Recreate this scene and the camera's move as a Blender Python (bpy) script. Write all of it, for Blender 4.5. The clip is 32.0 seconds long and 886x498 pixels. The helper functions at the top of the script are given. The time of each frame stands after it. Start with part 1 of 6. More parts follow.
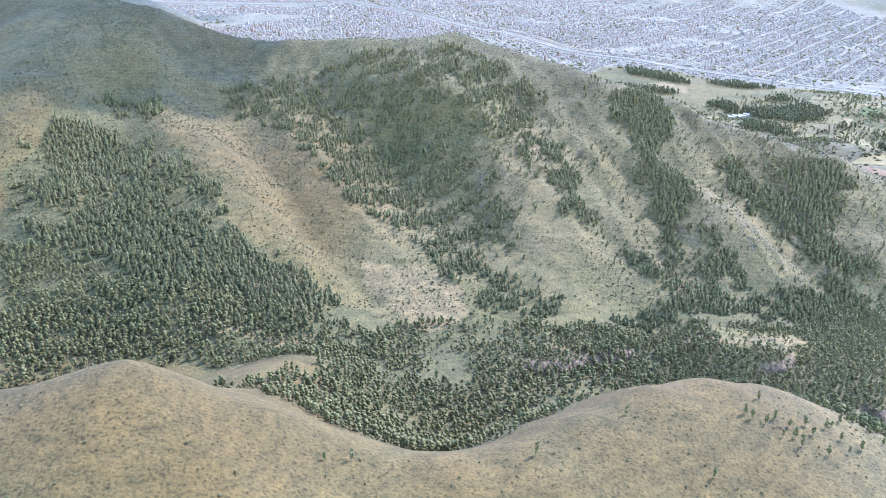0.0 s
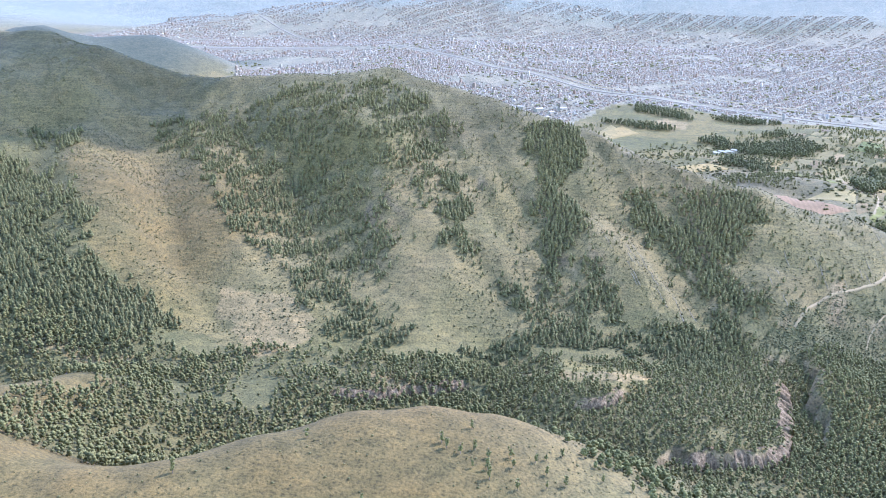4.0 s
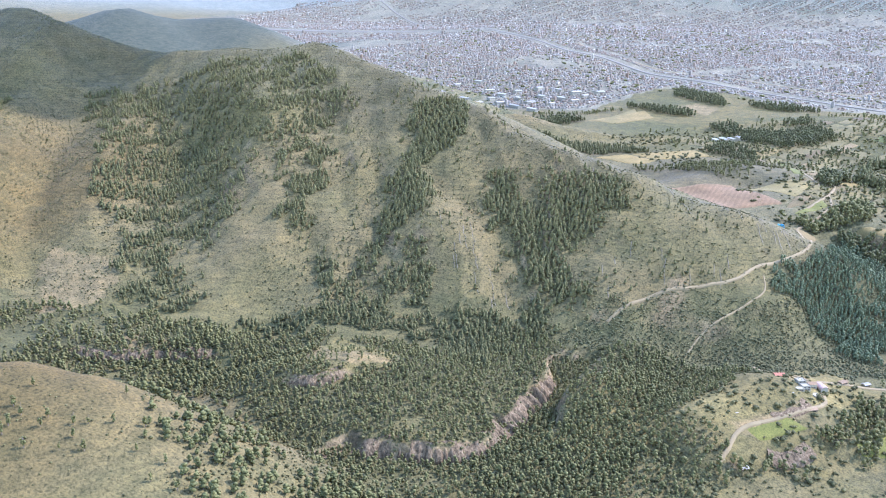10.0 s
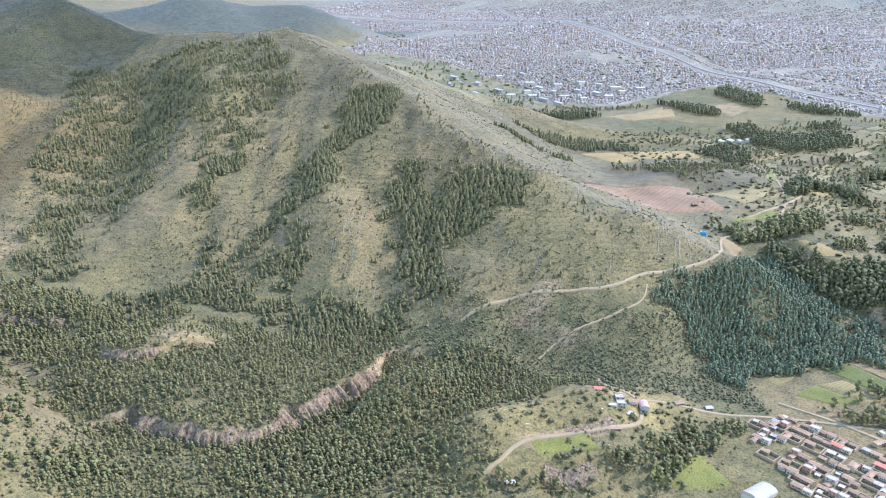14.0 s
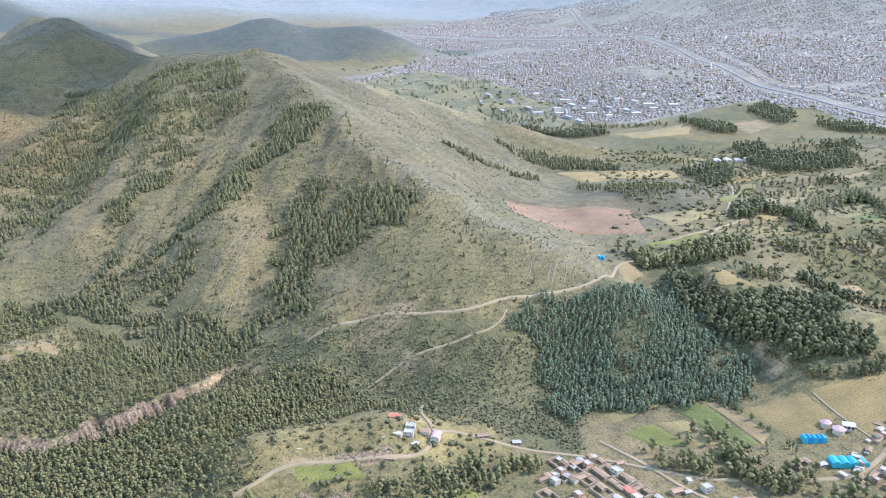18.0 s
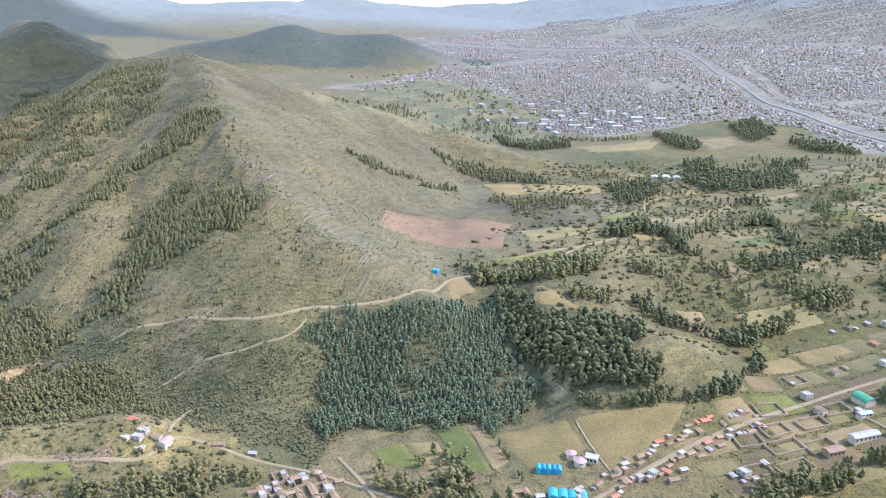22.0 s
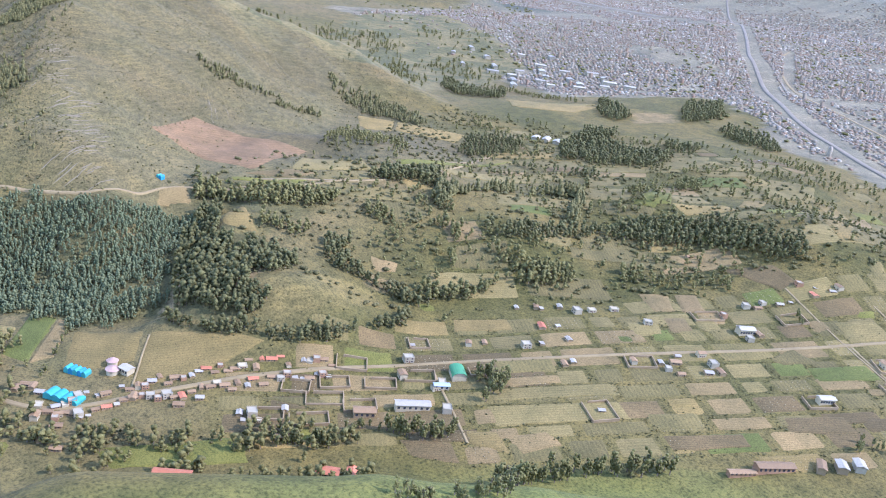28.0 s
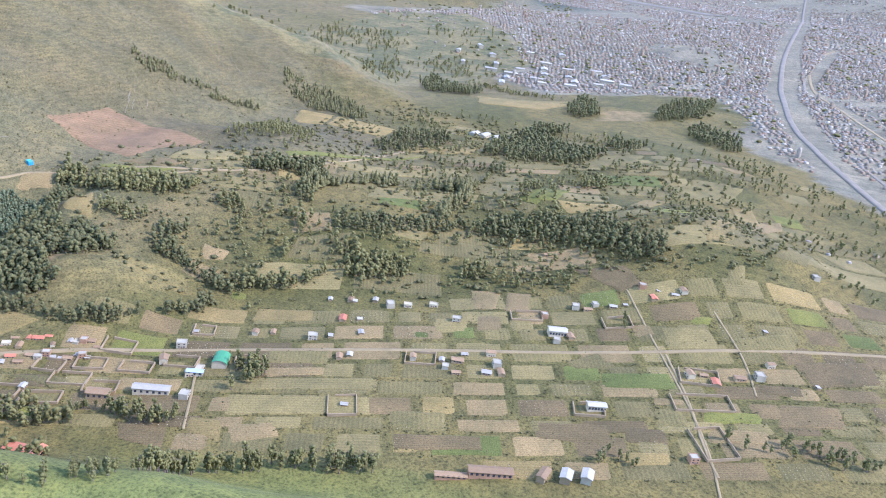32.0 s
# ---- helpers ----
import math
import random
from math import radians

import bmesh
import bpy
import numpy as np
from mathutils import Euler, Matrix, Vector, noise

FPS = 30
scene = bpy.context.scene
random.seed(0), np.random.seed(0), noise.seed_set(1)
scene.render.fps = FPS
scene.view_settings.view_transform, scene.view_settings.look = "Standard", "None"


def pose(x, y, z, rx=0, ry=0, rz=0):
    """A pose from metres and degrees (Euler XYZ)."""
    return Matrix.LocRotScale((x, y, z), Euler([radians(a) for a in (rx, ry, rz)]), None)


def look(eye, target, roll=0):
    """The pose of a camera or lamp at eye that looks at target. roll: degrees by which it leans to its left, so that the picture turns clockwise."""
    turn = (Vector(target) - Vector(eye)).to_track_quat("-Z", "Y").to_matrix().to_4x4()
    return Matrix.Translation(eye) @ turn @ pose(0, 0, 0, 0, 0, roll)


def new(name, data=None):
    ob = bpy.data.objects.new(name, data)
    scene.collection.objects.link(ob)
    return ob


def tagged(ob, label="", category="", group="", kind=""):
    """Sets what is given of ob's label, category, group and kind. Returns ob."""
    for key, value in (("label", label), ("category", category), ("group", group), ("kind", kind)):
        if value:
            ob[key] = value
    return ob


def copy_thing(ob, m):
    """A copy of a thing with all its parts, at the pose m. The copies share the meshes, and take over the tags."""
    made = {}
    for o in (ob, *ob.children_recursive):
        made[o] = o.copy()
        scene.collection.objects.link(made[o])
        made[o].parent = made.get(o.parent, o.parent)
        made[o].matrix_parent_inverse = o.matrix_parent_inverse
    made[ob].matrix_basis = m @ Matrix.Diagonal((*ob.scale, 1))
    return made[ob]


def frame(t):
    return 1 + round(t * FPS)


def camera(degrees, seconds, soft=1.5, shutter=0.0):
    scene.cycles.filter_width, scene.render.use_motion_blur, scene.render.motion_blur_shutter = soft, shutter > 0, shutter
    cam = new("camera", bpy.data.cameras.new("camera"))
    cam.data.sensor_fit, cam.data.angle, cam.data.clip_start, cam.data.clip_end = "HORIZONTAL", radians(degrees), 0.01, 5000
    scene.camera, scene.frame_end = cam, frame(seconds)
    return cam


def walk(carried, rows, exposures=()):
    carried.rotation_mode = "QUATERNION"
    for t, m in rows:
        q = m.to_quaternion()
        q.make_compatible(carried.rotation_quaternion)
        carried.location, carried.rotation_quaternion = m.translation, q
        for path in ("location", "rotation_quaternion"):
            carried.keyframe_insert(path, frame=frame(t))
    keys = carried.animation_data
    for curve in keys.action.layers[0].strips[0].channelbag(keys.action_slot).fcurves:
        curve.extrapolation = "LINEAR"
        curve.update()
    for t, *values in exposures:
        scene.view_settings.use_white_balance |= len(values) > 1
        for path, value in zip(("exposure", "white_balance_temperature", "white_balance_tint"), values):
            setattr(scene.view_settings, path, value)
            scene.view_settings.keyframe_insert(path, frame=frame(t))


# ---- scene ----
cam = camera(57.1, 32.0, 1.05)
METRES, EYE, TILT, LEAN, TURN = 1200.0, 230.0, -18.0, -3.0, 0.0
EXPOSURES = [(0, 2.38, 4950, 31), (5, 2.22, 5050, 31), (14, 2.07, 5150, 31), (18, 1.98, 5210, 31), (23, 1.87, 5310, 33), (32, 1.82, 5180, 34)]
ROWS = [
    (0.0, 0.0, 0.0, 0.0, 0.0, 0.0, -0.0),
    (0.5, 0.0152, 0.0002, -0.0015, 0.73, 0.46, -0.79),
    (1.0, 0.0301, 0.001, -0.0026, 1.9, 1.08, -1.23),
    (1.5, 0.0452, 0.0018, -0.0036, 2.72, 1.44, -1.51),
    (2.0, 0.0603, 0.0025, -0.0042, 3.53, 1.87, -1.6),
    (2.5, 0.0753, 0.0038, -0.0048, 4.23, 2.54, -1.43),
    (3.0, 0.0905, 0.0054, -0.0052, 4.68, 2.89, -1.15),
    (3.5, 0.1056, 0.007, -0.0057, 5.45, 3.13, -1.02),
    (5.5, 0.1648, 0.0186, -0.0066, 9.04, 1.79, -0.81),
    (6.0, 0.1796, 0.0214, -0.0067, 10.21, 2.08, -0.8),
    (6.5, 0.194, 0.0251, -0.0066, 10.35, 1.98, -1.61),
    (7.0, 0.2089, 0.0288, -0.0065, 10.96, 1.43, -2.18),
    (7.5, 0.2236, 0.0333, -0.0066, 12.1, 1.04, -2.22),
    (8.0, 0.2383, 0.0375, -0.006, 12.85, 0.92, -2.5),
    (8.5, 0.2529, 0.0422, -0.0056, 13.64, 0.81, -3.02),
    (9.0, 0.2676, 0.047, -0.0051, 14.94, 0.77, -3.35),
    (9.5, 0.2822, 0.0519, -0.0042, 16.14, 0.86, -3.82),
    (10.0, 0.2968, 0.0569, -0.0035, 17.03, 1.56, -4.29),
    (10.5, 0.3113, 0.0623, -0.0023, 17.6, 1.59, -5.18),
    (11.0, 0.3256, 0.068, -0.0014, 18.13, 1.85, -6.19),
    (11.5, 0.3399, 0.0746, 0.0002, 18.99, 1.61, -6.65),
    (12.0, 0.3542, 0.0808, 0.0016, 20.22, 1.43, -7.05),
    (12.5, 0.3682, 0.0875, 0.0033, 21.02, 1.03, -7.3),
    (13.0, 0.3822, 0.0945, 0.005, 22.44, 0.75, -7.36),
    (13.5, 0.3958, 0.1018, 0.0068, 23.95, 0.27, -7.59),
    (14.0, 0.4095, 0.1091, 0.0086, 25.25, 0.2, -7.83),
    (14.5, 0.4229, 0.1168, 0.0107, 26.08, 0.29, -7.9),
    (16.5, 0.4761, 0.1498, 0.0205, 31.1, -1.34, -8.12),
    (17.0, 0.4888, 0.1586, 0.0227, 32.34, -0.74, -8.59),
    (17.5, 0.5015, 0.1673, 0.0254, 33.09, 0.15, -8.87),
    (18.0, 0.514, 0.1764, 0.0282, 33.8, 0.19, -9.02),
    (18.5, 0.5269, 0.1853, 0.0306, 34.2, 0.91, -9.32),
    (19.0, 0.5393, 0.1949, 0.0336, 34.94, 1.04, -9.46),
    (19.5, 0.5517, 0.2044, 0.0366, 35.76, 0.98, -9.47),
    (20.0, 0.5637, 0.2142, 0.0394, 36.84, 1.04, -9.68),
    (20.5, 0.5756, 0.224, 0.0425, 37.89, 0.83, -9.88),
    (21.0, 0.5878, 0.234, 0.0455, 38.42, 0.7, -10.12),
    (21.5, 0.5994, 0.2443, 0.0486, 38.8, 0.06, -10.67),
    (22.0, 0.6113, 0.2546, 0.0516, 39.37, -0.2, -11.31),
    (22.5, 0.6231, 0.2651, 0.0547, 40.3, -0.51, -12.08),
    (23.0, 0.6345, 0.2754, 0.0582, 40.43, -0.77, -13.16),
    (23.5, 0.646, 0.2862, 0.0613, 40.96, -1.37, -14.28),
    (24.0, 0.6572, 0.2971, 0.0647, 41.89, -2.67, -15.15),
    (24.5, 0.6685, 0.3083, 0.0683, 42.32, -3.06, -16.08),
    (25.0, 0.6795, 0.3196, 0.0718, 43.15, -3.29, -16.75),
    (25.5, 0.6905, 0.3309, 0.0756, 43.53, -3.55, -17.57),
    (26.0, 0.7007, 0.3424, 0.08, 44.08, -4.68, -19.03),
    (26.5, 0.7109, 0.354, 0.0841, 44.46, -5.35, -19.93),
    (28.5, 0.7507, 0.4007, 0.1017, 47.87, -6.07, -21.15),
    (29.0, 0.7598, 0.4126, 0.1065, 48.55, -6.0, -21.13),
    (29.5, 0.7689, 0.4245, 0.1114, 49.3, -6.31, -21.52),
    (30.0, 0.7778, 0.4365, 0.1163, 50.06, -6.83, -22.04),
    (30.5, 0.7863, 0.4487, 0.1217, 51.39, -7.75, -22.35),
    (31.0, 0.7947, 0.4605, 0.1272, 51.97, -8.35, -22.62),
    (31.5, 0.8032, 0.4726, 0.132, 53.53, -8.41, -22.39),
    (32.0, 0.8113, 0.4847, 0.1372, 54.4, -8.57, -21.88),
]
walk(cam, [(t, pose(0, 0, EYE, TILT, LEAN, TURN) @ pose(METRES * x, METRES * y, METRES * z, 90 + pitch, roll, yaw)) for t, x, y, z, yaw, pitch, roll in ROWS], EXPOSURES)

# ---- sky and sun ----
SUN_AZ, SUN_EL = 50.0, 44.0  # degrees from +y towards +x, and above the horizon
world = bpy.data.worlds.new("sky")
scene.world = world
world.use_nodes = True
wn = world.node_tree.nodes
sky = wn.new("ShaderNodeTexSky")
sky.sky_type, sky.sun_disc = "NISHITA", False
sky.sun_elevation, sky.sun_rotation = radians(SUN_EL), radians(SUN_AZ)
sky.altitude, sky.air_density, sky.dust_density, sky.ozone_density = 3400, 2.0, 6.0, 1.0
wn["Background"].inputs["Strength"].default_value = 0.15
world.node_tree.links.new(sky.outputs["Color"], wn["Background"].inputs["Color"])
sun = new("sun", bpy.data.lights.new("sun", "SUN"))
sun.data.energy, sun.data.angle, sun.data.color = 1.7, radians(1.0), (1.0, 0.94, 0.85)
sd = Vector((math.sin(radians(SUN_AZ)) * math.cos(radians(SUN_EL)), math.cos(radians(SUN_AZ)) * math.cos(radians(SUN_EL)), math.sin(radians(SUN_EL))))
sun.matrix_world = look(sd * 1000, (0, 0, 0))

# ---- relief ----
_rng = np.random.default_rng(7)
_GRID = _rng.random((256, 256))


def vnoise(x, y):
    """Smooth value noise, -1 to 1."""
    xi, yi = np.floor(x).astype(int), np.floor(y).astype(int)
    u, v = x - xi, y - yi
    u, v = u * u * (3 - 2 * u), v * v * (3 - 2 * v)
    a, b = _GRID[xi % 256, yi % 256], _GRID[(xi + 1) % 256, yi % 256]
    c, d = _GRID[xi % 256, (yi + 1) % 256], _GRID[(xi + 1) % 256, (yi + 1) % 256]
    return 2 * ((a * (1 - u) + b * u) * (1 - v) + (c * (1 - u) + d * u) * v) - 1


def fbm(x, y, size, octaves=4):
    total, amp = 0.0, 1.0
    for i in range(octaves):
        total = total + amp * vnoise(x / size + 17.3 * i, y / size + 9.1 * i)
        size, amp = size / 2, amp / 2
    return total


def sstep(a, b, v):
    u = np.clip((v - a) / (b - a), 0, 1)
    return u * u * (3 - 2 * u)


def smax(a, b, k):
    h = np.clip(0.5 + 0.5 * (a - b) / k, 0, 1)
    return b * (1 - h) + a * h + k * h * (1 - h)


def nearest(x, y, pts):
    """Distance to a polyline, its height at the nearest place, and the side, from -1 to 1 (1: left of its way)."""
    best = None
    for (x0, y0, z0), (x1, y1, z1) in zip(pts, pts[1:]):
        dx, dy = x1 - x0, y1 - y0
        s = np.clip(((x - x0) * dx + (y - y0) * dy) / (dx * dx + dy * dy), 0, 1)
        ex, ey = x - x0 - s * dx, y - y0 - s * dy
        d, z = np.hypot(ex, ey), z0 + s * (z1 - z0)
        side = np.clip(1.6 * (dx * ey - dy * ex) / (math.hypot(dx, dy) * (d + 2.0)), -1, 1)
        if best is None:
            best = [d, z, side]
        else:
            m = d < best[0]
            best = [np.where(m, n, o) for n, o in zip((d, z, side), best)]
    return best


def ridge(x, y, pts, left, right, w=8.0):
    """A crest that falls away with one slope on each side, rounded over w metres; blended over its segments."""
    out = None
    for seg in zip(pts, pts[1:]):
        d, z, side = nearest(x, y, seg)
        s = 0.5 * (left + right) + 0.5 * (left - right) * side
        v = z - s * (np.sqrt(d * d + w * w) - w)
        out = v if out is None else smax(out, v, 5.0)
    return out


# crest lines: x, y, height
MAIN = [(-420, 805, 208), (-330, 775, 208), (-262, 752, 198), (-190, 768, 176), (-65, 765, 183), (12, 771, 190), (110, 722, 167), (187, 684, 150), (234, 655, 138), (317, 632, 121), (380, 630, 100), (436, 632, 80)]
BACK = [(12, 771, 188), (45, 880, 152), (91, 1000, 118), (160, 1015, 103), (235, 1035, 86)]
SPUR_A = [(-20, 765, 178), (20, 690, 150), (43, 617, 126), (74, 567, 105), (105, 520, 72), (128, 485, 36)]
SPUR_B = [(100, 722, 165), (140, 650, 128), (191, 580, 103), (225, 535, 72), (255, 505, 48)]
SPUR_C = [(234, 655, 136), (262, 610, 110), (300, 560, 78), (330, 510, 48)]
SPUR_L = [(-270, 752, 190), (-214, 645, 136), (-162, 548, 115), (-129, 497, 101), (-90, 475, 83), (-52, 446, 63), (-18, 424, 43)]
SPUR_LL = [(-330, 770, 200), (-300, 620, 150), (-240, 510, 100), (-190, 440, 66)]
FRONT = [(-320, 210, 90), (-170, 222, 94), (-130, 225, 101), (-95, 227, 112), (-62, 226, 99), (-25, 224, 87), (10, 224, 85), (32, 232, 84.5), (60, 255, 85), (90, 278, 86.5), (115, 290, 85.5), (140, 299, 80), (170, 308, 66), (198, 322, 49), (220, 345, 36)]
FRONT_L = [(-60, 232, 97), (-70, 300, 72), (-60, 340, 63)]
FRONT_BODY = [(-300, 60, 100), (0, 60, 80), (120, 130, 70), (180, 220, 58)]
KNOLL = [(545, 655, 68), (560, 672, 75), (582, 695, 72), (597, 716, 64)]
HOUSE_HILL = [(372, 432, 46), (408, 470, 50), (440, 500, 42)]
GREEN = [(700, 540, 90), (740, 615, 89), (768, 656, 89), (800, 702, 88), (835, 750, 78)]
FAR_HILL = [(-1000, 1420, 150), (-897, 1517, 172), (-837, 1584, 202), (-783, 1650, 178), (-676, 1737, 188), (-600, 1800, 150)]
RIVER = [(222, 352, 31), (266, 362, 29), (288, 384, 29), (298, 420, 29), (305, 452, 32), (310, 478, 36)]
RAVINE = [(330, 390, 35), (385, 372, 28), (470, 430, 29)]
VALE = [(-175, 705, 142), (-100, 650, 117), (-38, 607, 92), (16, 517, 64), (55, 440, 43)]
VALE_B = [(75, 650, 130), (125, 560, 86), (165, 500, 52), (185, 460, 42)]
GULLY = [(452, 720, 84), (468, 670, 66), (500, 640, 57), (535, 612, 47)]
GORGE = [(560, 830, 84), (575, 770, 69), (600, 735, 61)]

# broad swells and hollows: x, y, rise, radius
SWELLS = ((684, 1001, 25.2, 70), (125, 472, -12.7, 110), (555, 756, -10.1, 70), (-41, 479, -12.5, 70), (566, 1134, 12.5, 110), (500, 851, -8.4, 70), (279, 1676, -7.8, 110), (574, 967, 7.6, 28), (402, 794, -7.4, 28), (244, 611, -7.2, 70), (38, 1950, -6.9, 110), (195, 553, 6.7, 28), (467, 564, -6.3, 45), (638, 927, -6.3, 70), (161, 489, 6.2, 28), (578, 830, 5.8, 28))
SWELLS += ((316, 728, -5.8, 28), (411, 558, 5.7, 28), (125, 472, -5.6, 28), (567, 693, 5.6, 28), (347, 791, 6.2, 28), (367, 520, -5.2, 28), (723, 1049, 4.8, 28), (137, 1180, -4.5, 28), (477, 690, 4.5, 28), (640, 844, -4.4, 28), (259, 547, -3.4, 28), (344, 645, -4.2, 28), (79, 438, 3.3, 28), (555, 756, -3.4, 28), (569, 771, 3.9, 28), (178, 609, 3.2, 28), (570, 1060, 2.9, 110), (386, 1069, -2.9, 70), (340, 794, -2.0, 110))

# low bluffs: their foot line, with the higher ground on its left, and the rise
BLUFFS = (([(180, 391), (191, 393), (198, 398), (203, 409)], 6.0), ([(52, 389), (69, 391), (92, 404), (119, 418)], 5.0))


def height(x, y):
    x, y = np.asarray(x, float), np.asarray(y, float)
    base = 42 + 0.1 * (np.minimum(y, 1000) - 550) + 0.06 * np.clip(y - 1000, 0, 1500)
    base = base + 0.05 * np.clip(400 - x, 0, 450) * sstep(900, 560, y) + 0.03 * np.clip(x - 700, 0, 600) * sstep(760, 900, y)
    base = base + 27 * np.exp(-(((x - 455) / 125) ** 4) - ((y - 765) / 130) ** 4) + 9 * np.exp(-((x - 560) / 160) ** 2 - ((y - 920) / 110) ** 2)
    base = base - 32 * np.exp(-((x - 20) / 260) ** 2 - ((y - 1310) / 260) ** 2) - 30 * sstep(0, -900, x) * sstep(1200, 1900, y)
    base = base + 11 * np.exp(-(((x - 212) / 64) ** 4) - ((y - 408) / 50) ** 4)
    base = base + 11 * np.exp(-((x - 325) / 28) ** 2 - ((y - 445) / 30) ** 2)
    base = base + 3.0 * fbm(x, y, 260, 3) * sstep(600, 1000, y + 0.5 * x) * sstep(2200, 1600, y)
    # hills behind the city and round the plain
    out = np.hypot(x - 300, y - 400)
    rise = sstep(2700, 4700, out)
    az = np.degrees(np.arctan2(x - 650, y - 250))
    base = base + rise * (110 + 330 * sstep(-35, -12, az) + 120 * sstep(-40, -75, az) + 90 * fbm(x, y, 900, 4))
    base = base + 170 * sstep(900, 2400, x - 0.35 * (y - 900))
    # slopes of the range
    wx, wy = x + 7 * fbm(x, y, 60, 3), y + 7 * fbm(x + 300, y - 90, 60, 3)
    m = ridge(wx, wy, MAIN, 0.42, 0.70, 10)
    m = smax(m, ridge(wx, wy, BACK, 0.40, 0.42, 14), 10)
    for pts, l, r in ((SPUR_A, 0.66, 0.80), (SPUR_B, 0.68, 0.72), (SPUR_C, 0.60, 0.72)):
        m = smax(m, ridge(wx, wy, pts, l, r, 9), 7)
    for pts, l, r in ((SPUR_L, 0.80, 0.50), (SPUR_LL, 0.5, 0.5)):
        m = smax(m, ridge(wx, wy, pts, l, r, 24), 10)
    # rills that run down the face between the spurs
    across, along = 0.88 * wx + 0.47 * wy, 0.88 * wy - 0.47 * wx
    rills = 3.4 * (0.42 - np.abs(vnoise(across / 21, along / 120))) + 2.0 * (0.42 - np.abs(vnoise(across / 8.5 + 31, along / 60)))
    m = m + rills * sstep(6, 30, m - base) * sstep(40, -20, y - 700 + 0.2 * (x - 100)) * sstep(-70, 0, x) * (1 - 0.85 * sstep(270, 330, x))
    m = m + 1.6 * fbm(x, y, 34, 3) + 5.0 * fbm(x + 50, y, 130, 2) * sstep(60, 130, m - base)
    h = smax(base, m, 9)
    for pts, l, r, w in ((FRONT, 0.80, 0.34, 14), (FRONT_L, 0.6, 0.5, 14), (FRONT_BODY, 0.3, 0.3, 30), (GREEN, 0.9, 0.12, 12), (KNOLL, 0.5, 0.5, 14), (HOUSE_HILL, 0.5, 0.5, 10), (FAR_HILL, 0.40, 0.40, 34)):
        h = smax(h, ridge(x, y, pts, l, r, w), 8)
    for x0, y0, rise, wide in SWELLS:
        h = h + rise * np.exp(-((x - x0) ** 2 + (y - y0) ** 2) / wide ** 2)
    for line, rise in BLUFFS:
        d, _, side = nearest(x, y, [(a, b, 0) for a, b in line])
        h = h + rise * 0.5 * (1 + side) * sstep(42, 8, d)
    # cut beds
    for pts, half, bank in ((VALE, 3, 75), (VALE_B, 3, 30), (RIVER, 9, 4), (RAVINE, 12, 20), (GULLY, 6, 26), (GORGE, 3, 14)):
        d, z, _ = nearest(x + 5 * vnoise(x / 14, y / 14) + 2.6 * vnoise(x / 5, y / 5), y + 5 * vnoise(x / 14 + 40, y / 14) + 2.6 * vnoise(x / 5 + 9, y / 5), pts)
        u = sstep(half + bank, half, d)
        h = np.minimum(h, h * (1 - u) + (z + 0.8 * vnoise(x / 9, y / 9)) * u)
    return h

# ---- materials ----
def material(name, rough=0.9):
    m = bpy.data.materials.new(name)
    m.use_nodes = True
    nt = m.node_tree
    b = nt.nodes["Principled BSDF"]
    b.inputs["Roughness"].default_value = rough
    b.inputs["Specular IOR Level"].default_value = 0.25
    return m, nt, b


def noise_node(nt, scale, detail=4.0, rough=0.6, vec=None):
    n = nt.nodes.new("ShaderNodeTexNoise")
    n.inputs["Scale"].default_value, n.inputs["Detail"].default_value, n.inputs["Roughness"].default_value = scale, detail, rough
    if vec is not None:
        nt.links.new(vec, n.inputs["Vector"])
    return n.outputs["Fac"]


def ramp(nt, fac, stops):
    r = nt.nodes.new("ShaderNodeValToRGB")
    while len(r.color_ramp.elements) < len(stops):
        r.color_ramp.elements.new(0.5)
    for e, (p, c) in zip(r.color_ramp.elements, stops):
        e.position, e.color = p, (*c, 1)
    nt.links.new(fac, r.inputs["Fac"])
    return r.outputs["Color"]


def mix(nt, fac, a, b, how="MIX"):
    n = nt.nodes.new("ShaderNodeMix")
    n.data_type, n.blend_type = "RGBA", how
    for value, k in ((fac, 0), (a, 6), (b, 7)):
        if isinstance(value, bpy.types.NodeSocket):
            nt.links.new(value, n.inputs[k])
        else:
            n.inputs[k].default_value = value if k == 0 else (*value, 1)
    return n.outputs[2]


def bump(nt, b, fac, strength, distance):
    n = nt.nodes.new("ShaderNodeBump")
    n.inputs["Strength"].default_value, n.inputs["Distance"].default_value = strength, distance
    nt.links.new(fac, n.inputs["Height"])
    nt.links.new(n.outputs["Normal"], b.inputs["Normal"])


def where(nt):
    return nt.nodes.new("ShaderNodeNewGeometry").outputs["Position"]


